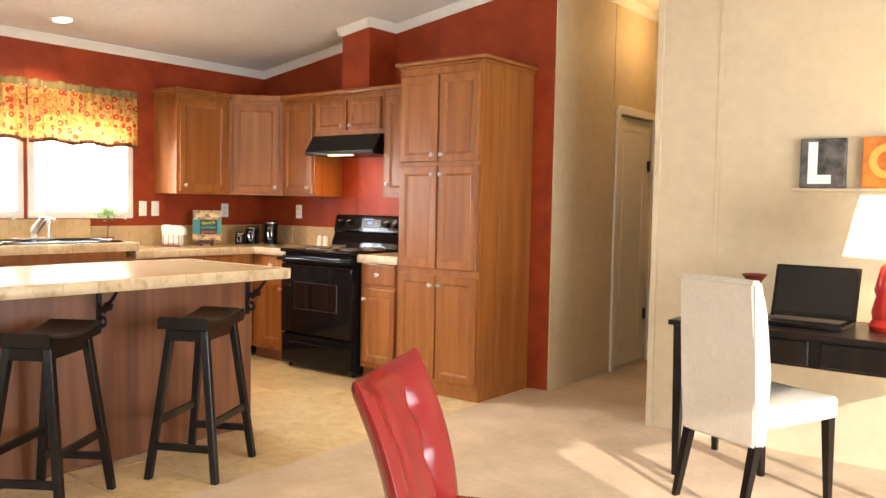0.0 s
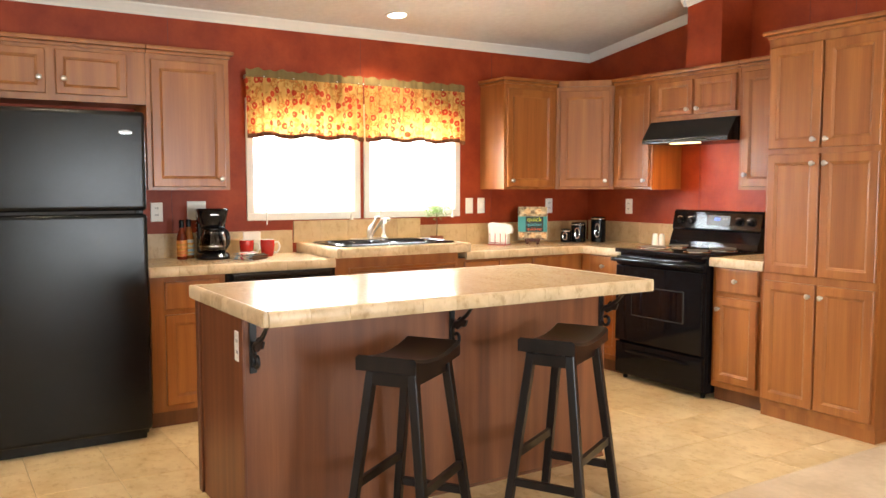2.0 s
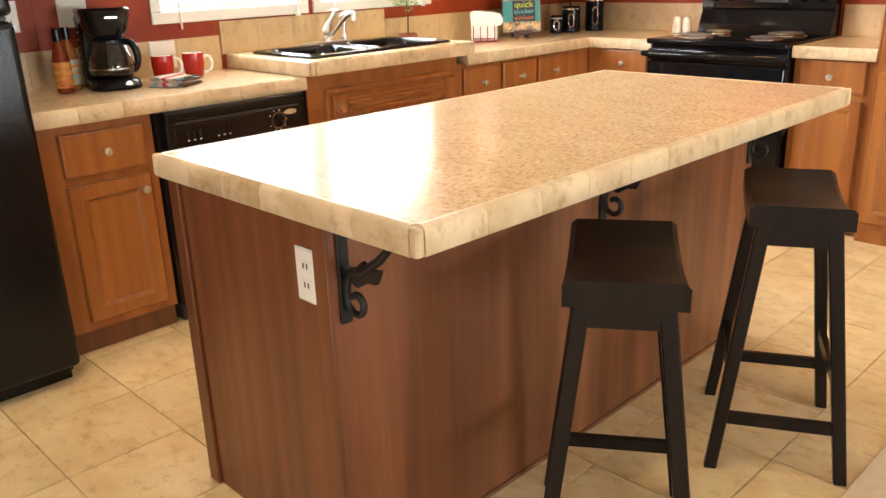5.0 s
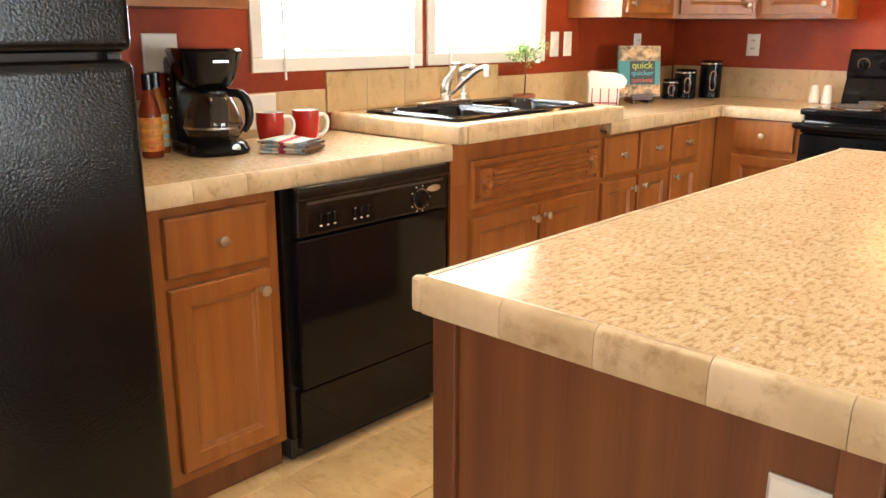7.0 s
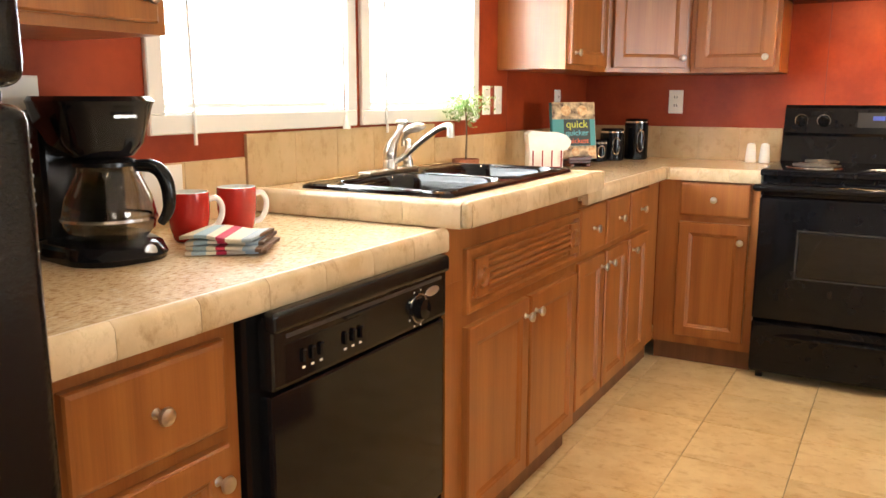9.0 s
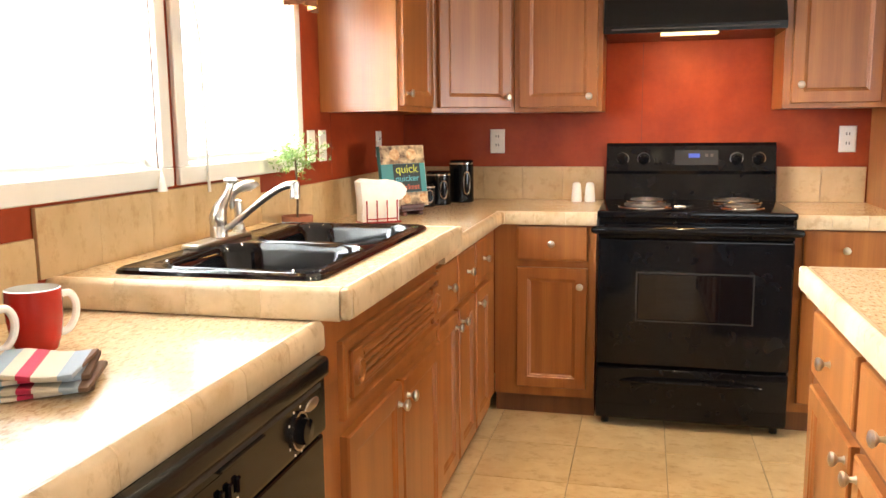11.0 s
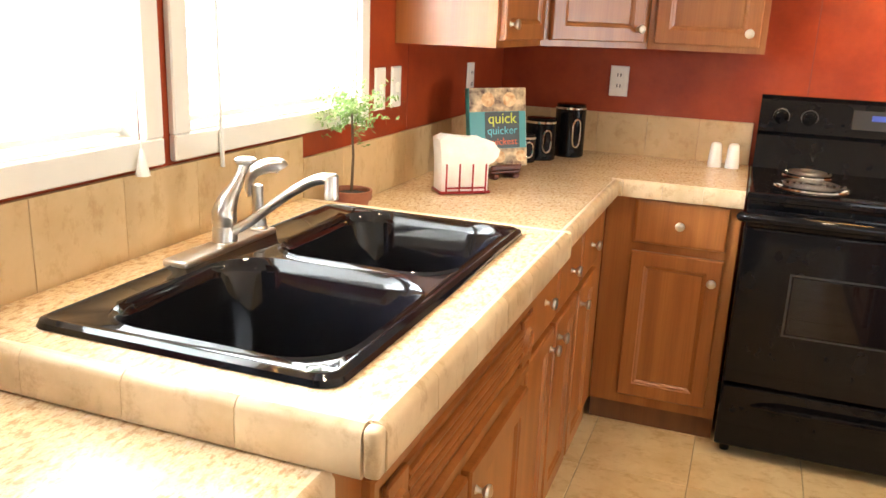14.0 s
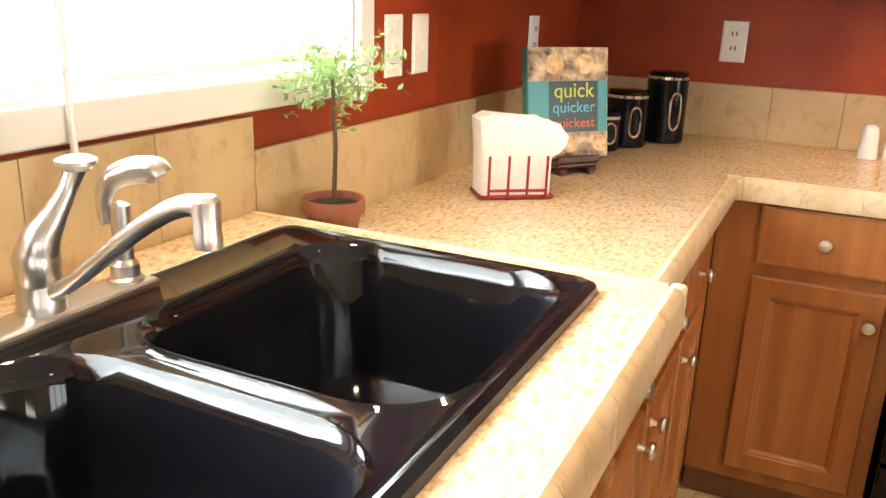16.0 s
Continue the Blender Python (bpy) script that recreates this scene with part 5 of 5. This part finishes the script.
def red_chair():
    """Local: seat faces +y; the back stands at y = -0.2."""
    c = thing("dining_chair", (0, 0, 0), "tufted red leather dining chair with dark legs", "chair")
    bm = bmesh.new()
    nu, nv = 20, 24
    g = []
    for side in (0, 1):
        rows_ = []
        for j in range(nv + 1):
            f = j / nv
            r = []
            for i in range(nu + 1):
                u = i / nu * 2 - 1
                lean = -0.2 - 0.13 * f * f
                edge = 0.035 * (1 - abs(u) ** 10) * (1 - (2 * f - 1) ** 16)
                tuft = 0.0
                for tu, tf in ((-0.4, 0.78), (0.4, 0.78), (-0.4, 0.5), (0.4, 0.5)):
                    tuft += 0.018 * math.exp(-(((u - tu) / 0.13) ** 2 + ((f - tf) / 0.07) ** 2))
                tuft += 0.008 * math.exp(-((abs(u) - 0.4) / 0.05) ** 2)
                wing = 0.05 * u * u
                y = lean + wing + (edge - tuft + 0.012 if side == 0 else -edge * 0.6)
                r.append(bm.verts.new((0.235 * u * (1 + 0.03 * f), y, 0.35 + 0.47 * f + 0.03 * u * u * f)))
            rows_.append(r)
        g.append(rows_)
        for a, b in zip(rows_, rows_[1:]):
            for k in range(nu):
                bm.faces.new((a[k], a[k + 1], b[k + 1], b[k]))
    ring0 = [g[0][0][i] for i in range(nu + 1)] + [g[0][j][nu] for j in range(1, nv + 1)] + [g[0][nv][i] for i in range(nu - 1, -1, -1)] + [g[0][j][0] for j in range(nv - 1, 0, -1)]
    ring1 = [g[1][0][i] for i in range(nu + 1)] + [g[1][j][nu] for j in range(1, nv + 1)] + [g[1][nv][i] for i in range(nu - 1, -1, -1)] + [g[1][j][0] for j in range(nv - 1, 0, -1)]
    for k in range(len(ring0)):
        n = (k + 1) % len(ring0)
        bm.faces.new((ring0[k], ring0[n], ring1[n], ring1[k]))
    part("backrest", bm, REDLEATHER, c, "button-tufted red leather back", True)
    part("seat", cube(-0.235, 0.235, -0.2, 0.25, 0.35, 0.44, 0.03, 3), REDLEATHER, c, smooth=True)
    for x in (-0.19, 0.19):
        for y in (-0.21, 0.2):
            part("leg", tube([(x, y * 1.08, 0.006), (x, y, 0.36)], [0.014, 0.022], 10), EBONY, c)
    return c


rc = red_chair()
rc.matrix_basis = pose(4.686, -3.124, 0, 0, 0, -67)

# ---- things on the worktops ----
cm = thing("coffee_maker", (0.17, -3.30, 0.9), "black drip coffee maker with a glass carafe", "coffee maker")
CX_, CY_ = 0.185, -3.2
part("tower", cube(CX_ - 0.13, CX_ - 0.04, CY_ - 0.085, CY_ + 0.085, 0.9261, 1.1827, 0.02, 3), BLACKPLASTIC, cm, smooth=True)
bm = bmesh.new()
loop_skin([(rrect(CX_ - 0.13, CX_ + 0.125, CY_ - 0.095, CY_ + 0.095, 0.075), 0.901), (rrect(CX_ - 0.132, CX_ + 0.13, CY_ - 0.097, CY_ + 0.097, 0.077), 0.912), (rrect(CX_ - 0.13, CX_ + 0.115, CY_ - 0.094, CY_ + 0.094, 0.075), 0.932), (rrect(CX_ - 0.12, CX_ + 0.1, CY_ - 0.085, CY_ + 0.085, 0.07), 0.939)], bm)
part("base", bm, BLACK, cm, smooth=True)
bm = bmesh.new()
loop_skin([(rrect(CX_ - 0.10, CX_ + 0.075, CY_ - 0.06, CY_ + 0.06, 0.055), 1.096), (rrect(CX_ - 0.125, CX_ + 0.09, CY_ - 0.078, CY_ + 0.078, 0.065), 1.12), (rrect(CX_ - 0.13, CX_ + 0.112, CY_ - 0.092, CY_ + 0.092, 0.075), 1.19), (rrect(CX_ - 0.132, CX_ + 0.116, CY_ - 0.095, CY_ + 0.095, 0.077), 1.198), (rrect(CX_ - 0.125, CX_ + 0.105, CY_ - 0.088, CY_ + 0.088, 0.07), 1.207)], bm)
part("brew_head", bm, BLACK, cm, smooth=True)
part("badge", cube(CX_ + 0.1105, CX_ + 0.1135, CY_ - 0.02, CY_ + 0.025, 1.168, 1.174), STEEL, cm, "small silver badge")
for k in range(5):
    part("level_mark", cube(CX_ - 0.085, CX_ - 0.075, CY_ - 0.0858, CY_ - 0.0848, 1.0 + k * 0.028, 1.006 + k * 0.028), PLASTIC, cm)
ca = part("carafe", lathe([(0.0, 0.942), (0.066, 0.942), (0.083, 0.96), (0.087, 0.985), (0.08, 1.02), (0.064, 1.055), (0.056, 1.07), (0.058, 1.08), (0.056, 1.08), (0.053, 1.07), (0.061, 1.055), (0.077, 1.02), (0.084, 0.985), (0.08, 0.962), (0.064, 0.945), (0, 0.945)], Matrix.Translation((CX_ + 0.035, CY_, 0)), 32), CARAFE, cm, "clear glass carafe", True)
part("carafe_lid", lathe([(0.061, 1.0785), (0.061, 1.086), (0.045, 1.093), (0, 1.0945)], Matrix.Translation((CX_ + 0.035, CY_, 0)), 24), BLACKPLASTIC, ca, smooth=True)
part("carafe_handle", tube([(CX_ + 0.075, CY_ + 0.035, 1.078), (CX_ + 0.095, CY_ + 0.055, 1.078), (CX_ + 0.108, CY_ + 0.068, 1.068), (CX_ + 0.116, CY_ + 0.076, 1.045), (CX_ + 0.118, CY_ + 0.078, 1.015), (CX_ + 0.115, CY_ + 0.075, 0.99), (CX_ + 0.105, CY_ + 0.065, 0.968)], [0.011, 0.013, 0.014, 0.014, 0.013, 0.011, 0.008], 12), BLACKPLASTIC, ca, smooth=True)
part("carafe_band", lathe([(0.0885, 0.978), (0.0885, 0.984), (0.0875, 0.984), (0.0875, 0.978), (0.0885, 0.978)], Matrix.Translation((CX_ + 0.035, CY_, 0)), 32), STEEL, ca)
part("power_switch", lathe([(0.014, 0), (0.013, 0.004), (0, 0.005)], Matrix.Translation((CX_ + 0.12, CY_ + 0.03, 0.9209)) @ Matrix.Rotation(radians(90), 4, "Y"), 16), STEEL, cm)

cm.matrix_basis = pose(0.152, -3.325, 0.9, 0, 0, -10)


def mug(x, y, ang):
    m = thing("mug", (0, 0, 0), "red glazed mug with a white handle and inside", "mug", "red mugs")
    part("cup", lathe([(0, 0), (0.029, 0), (0.033, 0.004), (0.039, 0.025), (0.0435, 0.055), (0.0445, 0.08), (0.0435, 0.105)], Matrix.Identity(4), 28), REDGLAZE, m, "red glazed outside", True)
    part("lining", lathe([(0.0435, 0.105), (0.041, 0.106), (0.041, 0.08), (0.04, 0.055), (0.035, 0.025), (0.029, 0.008), (0, 0.006)], Matrix.Identity(4), 28), CERAMIC, m, "white glazed inside", True)
    part("handle", tube([(0.04, 0, 0.085), (0.062, 0, 0.088), (0.074, 0, 0.07), (0.072, 0, 0.045), (0.058, 0, 0.026), (0.038, 0, 0.022)], 0.0065, 10), CERAMIC, m, "white loop handle", True)
    m.matrix_basis = pose(x, y, 0.901, 0, 0, ang)


mug(0.2, -3.02, 66)
mug(0.215, -2.89, 70)

nk = thing("folded_napkins", (0.42, -3.06, 0.9), "stack of folded striped cloth napkins on the worktop", "napkin")
m_, nt_, b_ = material("striped_cloth", 0.9)
sx = nt_.nodes.new("ShaderNodeSeparateXYZ")
nt_.links.new(coords(nt_, (1, 1, 1)), sx.inputs[0])
ad = nt_.nodes.new("ShaderNodeMath")
ad.operation, ad.inputs[1].default_value = "MULTIPLY_ADD", 3.2
ad.inputs[2].default_value = 0.5
nt_.links.new(sx.outputs["Y"], ad.inputs[0])
stripe = ramp(nt_, ad.outputs[0], [(0.0, (0.5, 0.4, 0.28)), (0.2, (0.28, 0.36, 0.42)), (0.34, (0.62, 0.54, 0.42)), (0.44, (0.45, 0.02, 0.06)), (0.52, (0.4, 0.03, 0.05)), (0.54, (0.6, 0.52, 0.4)), (0.72, (0.3, 0.36, 0.42)), (0.85, (0.12, 0.06, 0.03))])
nt_.nodes[stripe.node.name].color_ramp.interpolation = "CONSTANT"
nt_.links.new(stripe, b_.inputs["Base Color"])
bump(nt_, b_, noise_tex(nt_, coords(nt_), 600, 2.0), 0.4, 0.001)
BASE[nk.name] = Vector((0, 0, 0))
for k, (dx, dy, rot) in enumerate(((0, 0, 8), (0.01, 0.012, -4), (-0.008, 0.0, 3), (0.004, -0.01, -9))):
    bm = cube(-0.075, 0.075, -0.125, 0.125, 0.0012 + k * 0.0095, 0.0092 + k * 0.0095, 0.0035, 2)
    bmesh.ops.subdivide_edges(bm, edges=[e for e in bm.edges if e.calc_length() > 0.1], cuts=5, use_grid_fill=True)
    for v in bm.verts:
        v.co.z += 0.003 * math.sin(v.co.y * 30 + k) * (k / 3)
    bmesh.ops.transform(bm, matrix=pose(dx, dy, 0, 0, 0, rot), verts=bm.verts)
    part("napkin_fold", bm, m_, nk, smooth=True)
nk.matrix_basis = pose(0.35, -3.05, 0.9, 0, 0, -62) @ Matrix.Diagonal((0.9, 0.62, 1, 1))


def bottle(x, y, liquid, lab, lc):
    b = thing("sauce_bottle", (x, y, 0.9), f"glass sauce bottle with black cap and {lab} label", "bottle", "sauce bottles")
    T = Matrix.Translation((x, y, 0.901))
    part("bottle_glass", lathe([(0, 0), (0.028, 0), (0.031, 0.006), (0.031, 0.125), (0.024, 0.155), (0.0135, 0.18), (0.0125, 0.2), (0, 0.2)], T, 24), liquid, b, smooth=True)
    part("cap", lathe([(0.0155, 0.192), (0.0155, 0.235), (0.014, 0.238), (0, 0.238)], T, 18), BLACKPLASTIC, b, "black screw cap")
    l = part("label", lathe([(0.0316, 0.02), (0.0318, 0.021), (0.0318, 0.115), (0.0316, 0.116)], T, 24), lc, b, lab + " paper label", True)
    for z, h, r in ((0.085, 0.012, 0.0322), (0.06, 0.008, 0.0322), (0.035, 0.006, 0.0322)):
        part("print_bar", lathe([(r, z), (r, z + h)], T @ Matrix.Rotation(0, 4, "Z"), 24), plain("label_ink", (0.45, 0.2, 0.03), 0.6), l)


bottle(0.17, -3.41, plain("red_sauce", (0.2, 0.03, 0.01), 0.08, vary=0.4), "red", mottled("red_label", (0.45, 0.05, 0.02), (0.7, 0.35, 0.05), 40, 0.5))
bottle(0.1, -3.35, plain("amber_sauce", (0.3, 0.1, 0.02), 0.08, vary=0.4), "blue", mottled("blue_label", (0.08, 0.25, 0.4), (0.55, 0.4, 0.1), 30, 0.5))

# napkin holder
nh = thing("napkin_holder", (0.2, -1.10, 0.9), "red wire napkin holder filled with white paper napkins", "napkin holder")
BASE[nh.name] = Vector((0, 0, 0))
REDWIRE = plain("red_wire", (0.3, 0.01, 0.01), 0.35, 0.2)
part("base_wire", tube([(-0.075, -0.04, 0.006), (0.075, -0.04, 0.006), (0.075, 0.04, 0.006), (-0.075, 0.04, 0.006), (-0.075, -0.04, 0.006)], 0.004, 8), REDWIRE, nh)
for sy in (-0.044, 0.044):
    for x in (-0.06, -0.02, 0.02, 0.06):
        part("upright_wire", tube([(x, sy, 0.005), (x, sy, 0.09)], 0.0028, 6), REDWIRE, nh)
    part("cross_wire", tube([(-0.062, sy, 0.02), (0.062, sy, 0.02)], 0.003, 6), REDWIRE, nh)
PAPER = mottled("paper_napkin", (0.78, 0.75, 0.68), (0.84, 0.82, 0.77), 30, 0.95, 300, 0.2, spec=0.1)
for k in range(9):
    y = -0.034 + k * 0.0085
    bm = bmesh.new()
    out = [(-0.072, 0.008), (0.07, 0.008), (0.071, 0.085), (0.084 + 0.006 * (k % 3), 0.092), (0.1 + 0.005 * math.sin(k * 2.1), 0.108 + 0.006 * (k % 2)), (0.104 - 0.004 * (k % 3), 0.128), (0.088, 0.146 + 0.004 * math.sin(k * 1.7)), (0.05, 0.16 + 0.003 * math.sin(k * 2.3)), (0.0, 0.163), (-0.06, 0.168 + 0.003 * math.cos(k)), (-0.08, 0.158), (-0.073, 0.09)]
    extrude(out, Matrix.Translation((0, y, 0)), 0.0072, bm)
    part("paper_napkin", bm, PAPER, nh)
nh.matrix_basis = pose(0.212, -1.075, 0.9, 0, 0, 38)

# cookbook on a stand
bk = thing("cookbook", (0.2, -0.66, 0.9), "teal cookbook with food photos propped on a wooden stand", "book")
BASE[bk.name] = Vector((0, 0, 0))
lean = Matrix.Translation((0, 0, 0.03)) @ Matrix.Rotation(radians(-8), 4, "X")


def leaned(bm):
    bmesh.ops.transform(bm, matrix=lean, verts=bm.verts)
    return bm


FOOD = mottled("food_photo", (0.08, 0.03, 0.01), (0.75, 0.55, 0.3), 38, 0.4)
cover = part("cover", leaned(cube(-0.095, 0.095, 0.0, 0.022, 0.0, 0.235, 0.002)), plain("teal_cover", (0.05, 0.28, 0.28), 0.3), bk, "teal glossy cover")
part("pages", leaned(cube(-0.09, 0.0965, 0.003, 0.019, 0.003, 0.232)), PAPER, bk)
part("photo_band", leaned(cube(-0.0945, 0.0945, -0.0012, 0.0, 0.165, 0.2345)), FOOD, cover, "food photo strip")
part("photo_band", leaned(cube(-0.0945, 0.0945, -0.0012, 0.0, 0.001, 0.055)), FOOD, cover, "food photo strip")
part("title_panel", leaned(cube(-0.045, 0.07, -0.0012, 0.0, 0.056, 0.164)), plain("dark_panel", (0.02, 0.035, 0.03), 0.3), cover)
for k in range(5):
    rr = 0.018 + 0.004 * (k % 2)
    part("food_dish", leaned(lathe([(rr, 0.0012), (rr * 0.9, 0.002), (0, 0.0022)], Matrix.Translation((-0.07 + k * 0.036, 0, 0.2 if k % 2 else 0.03)) @ Matrix.Rotation(radians(90), 4, "X"), 16)), mottled("dish_" + "abcde"[k], (0.5, 0.2, 0.05), (0.85, 0.65, 0.35), 60, 0.4), cover)
for word, z, size, colr in (("quick", 0.13, 0.045, (0.6, 0.65, 0.05)), ("quicker", 0.098, 0.034, (0.1, 0.45, 0.5)), ("quickest", 0.066, 0.03, (0.75, 0.12, 0.03))):
    cu = bpy.data.curves.new("title", "FONT")
    cu.body, cu.size, cu.extrude, cu.align_x = word, size, 0.0004, "CENTER"
    tmp = bpy.data.objects.new("title", cu)
    scene.collection.objects.link(tmp)
    bpy.context.view_layer.update()
    me = bpy.data.meshes.new_from_object(tmp.evaluated_get(bpy.context.evaluated_depsgraph_get()))
    bpy.data.objects.remove(tmp)
    me.transform(lean @ Matrix.Translation((0.012, -0.0018, z)) @ Matrix.Rotation(radians(90), 4, "X"))
    me.materials.clear()
    me.materials.append(plain("title_ink", colr, 0.4))
    o = new("title", me)
    o.parent = cover
    tagged(o, f"printed word {word}")
STANDWOOD = wood("stand_wood", (0.12, 0.03, 0.015), (0.09, 0.022, 0.01), (0.06, 0.015, 0.008))
bs = thing("book_stand", (0.2, -0.66, 0.9), "small dark red wooden book stand", "stand")
BASE[bs.name] = Vector((0, 0, 0))
part("ledge", cube(-0.05, 0.05, -0.035, 0.04, 0.016, 0.027, 0.003), STANDWOOD, bs)
part("lip", cube(-0.05, 0.05, -0.038, -0.03, 0.0275, 0.042, 0.002), STANDWOOD, bs)
part("prop", leaned(cube(-0.03, 0.03, 0.0235, 0.032, -0.0, 0.17, 0.003)), STANDWOOD, bs)
for x in (-0.035, 0.035):
    part("foot", cube(x - 0.01, x + 0.01, -0.04, 0.075, 0.0, 0.0155, 0.004), STANDWOOD, bs)
for o in (bk, bs):
    o.matrix_basis = pose(0.24, -0.78, 0.9005, 0, 0, 52) @ Matrix.Diagonal((1.17, 1.1, 1.08, 1))

# canisters
for x, y, h, r in ((0.228, -0.435, 0.105, 0.042), (0.262, -0.335, 0.155, 0.058), (0.34, -0.195, 0.20, 0.058)):
    cn = thing("canister", (x, y, 0.9), "black canister with a chrome rim and oval window", "canister", "black canisters")
    T = Matrix.Translation((x, y, 0.901))
    part("can", lathe([(0, 0), (r - 0.003, 0), (r, 0.004), (r, h - 0.012), (r - 0.003, h - 0.01), (0, h - 0.009)], T, 28), BLACK, cn, smooth=True)
    part("rim", lathe([(r + 0.001, h - 0.02), (r + 0.0015, h - 0.012), (r - 0.002, h - 0.011)], T, 28), CHROME, cn, smooth=True)
    part("lid", lathe([(r - 0.003, h - 0.009), (r - 0.002, h - 0.003), (r - 0.008, h), (0, h + 0.001)], T, 28), BLACK, cn, smooth=True)
    d = Vector((0.62, -0.78, 0)).normalized()
    sdir = Vector((-d.y, d.x, 0))
    pts = []
    for k in range(25):
        a = 2 * math.pi * k / 24
        u, w = 0.016 * math.cos(a), h * 0.47 + (h * 0.26) * (abs(math.sin(a)) ** 0.6) * (1 if math.sin(a) >= 0 else -1)
        ang = u / r
        pts.append(Vector((x, y, 0.9)) + (d * math.cos(ang) + sdir * math.sin(ang)) * (r + 0.001) + Vector((0, 0, w)))
    part("window_ring", tube(pts, 0.0035, 6), CHROME, cn, "chrome oval ring", True)

for x, y in ((0.88, -0.13), (0.942, -0.127)):
    sp = thing("salt_shaker", (x, y, 0.9), "white ceramic shaker beside the stove", "shaker", "salt and pepper shakers")
    T = Matrix.Translation((x, y, 0.901))
    part("body", lathe([(0, 0), (0.025, 0), (0.026, 0.003), (0.021, 0.07), (0.018, 0.086), (0.01, 0.092), (0, 0.093)], T, 24), CERAMIC, sp, smooth=True)
    for k in range(3):
        part("hole", lathe([(0.0015, 0.0915), (0.0012, 0.0935), (0, 0.0936)], T @ Matrix.Translation((0.005 * math.cos(k * 2.1), 0.005 * math.sin(k * 2.1), 0)), 6), SLOT, sp)

# topiary
PXT, PYT, PZT = 0.095, -1.556, 0.9
pl = thing("potted_topiary", (PXT, PYT, PZT), "small leafy topiary in a terracotta pot", "plant")
T = Matrix.Translation((PXT, PYT, PZT + 0.001))
part("pot", lathe([(0, 0), (0.034, 0), (0.044, 0.055), (0.05, 0.055), (0.051, 0.078), (0.046, 0.078), (0.043, 0.066), (0, 0.066)], T, 28), TERRACOTTA, pl, smooth=True)
part("soil", lathe([(0.043, 0.067), (0.02, 0.072), (0, 0.073)], T, 16), SOIL, pl)
part("stem", tube([(PXT, PYT, PZT + 0.06), (PXT + 0.003, PYT + 0.002, PZT + 0.16), (PXT - 0.001, PYT, PZT + 0.27)], [0.004, 0.0035, 0.003], 8), plain("stem_bark", (0.1, 0.06, 0.03), 0.8), pl)
rng = random.Random(5)
bm = bmesh.new()
for k in range(58):
    d = Vector((rng.gauss(0, 1), rng.gauss(0, 1), rng.gauss(0.25, 0.8))).normalized()
    L = rng.uniform(0.06, 0.125)
    start = Vector((PXT, PYT, PZT + rng.uniform(0.24, 0.27)))
    end = start + Vector((d.x * L * 1.1, d.y * L * 1.1, d.z * L * 0.75 + 0.02))
    end.x = max(end.x, 0.03)
    for i in range(16):
        f = 0.25 + 0.75 * i / 15
        p = start.lerp(end, f)
        w = Vector((rng.gauss(0, 1), rng.gauss(0, 1), rng.gauss(0.3, 0.7))).normalized()
        ll = rng.uniform(0.012, 0.02)
        t_ = p + w * ll
        s_ = w.cross(Vector((rng.random(), rng.random(), 1))).normalized() * 0.0035
        if t_.x < 0.018:
            continue
        q = [bm.verts.new(p), bm.verts.new(p + w * ll * 0.5 + s_), bm.verts.new(t_), bm.verts.new(p + w * ll * 0.5 - s_)]
        bm.faces.new(q)


def leaf_col(nt):
    return ramp(nt, noise_tex(nt, coords(nt), 60, 2.0), [(0.3, (0.11, 0.19, 0.05)), (0.7, (0.3, 0.4, 0.15))])


part("crown", bm, translucent("leaf", leaf_col, 0.4), pl, "fine pale green leaves")

# ---- floor tiles ----
flo = bpy.data.objects["floor"]
tile_mesh = {}
P, PY_ = 0.345, 0.346
for i in range(-1, 9):
    for j in range(0, 24):
        x0, x1 = 0.605 + (i - 1) * P, 0.605 + i * P
        y1 = -0.545 - (j - 2) * PY_
        y0 = y1 - PY_
        x0, x1, y0, y1 = max(x0, 0.0), min(x1, 2.878), max(y0, -8.0), min(y1, 0.0)
        if x1 - x0 < 0.02 or y1 - y0 < 0.02:
            continue
        key = (round(x1 - x0, 3), round(y1 - y0, 3))
        if key not in tile_mesh:
            bm = cube(0.0015, key[0] - 0.0015, 0.0015, key[1] - 0.0015, -0.006, 0.0, 0.0012)
            me = bpy.data.meshes.new("tile")
            bm.to_mesh(me)
            bm.free()
            me.materials.append(FLOORTILE)
            tile_mesh[key] = me
        o = new("tile", tile_mesh[key])
        o.location = (x0, y0, 0)
        o.parent = flo
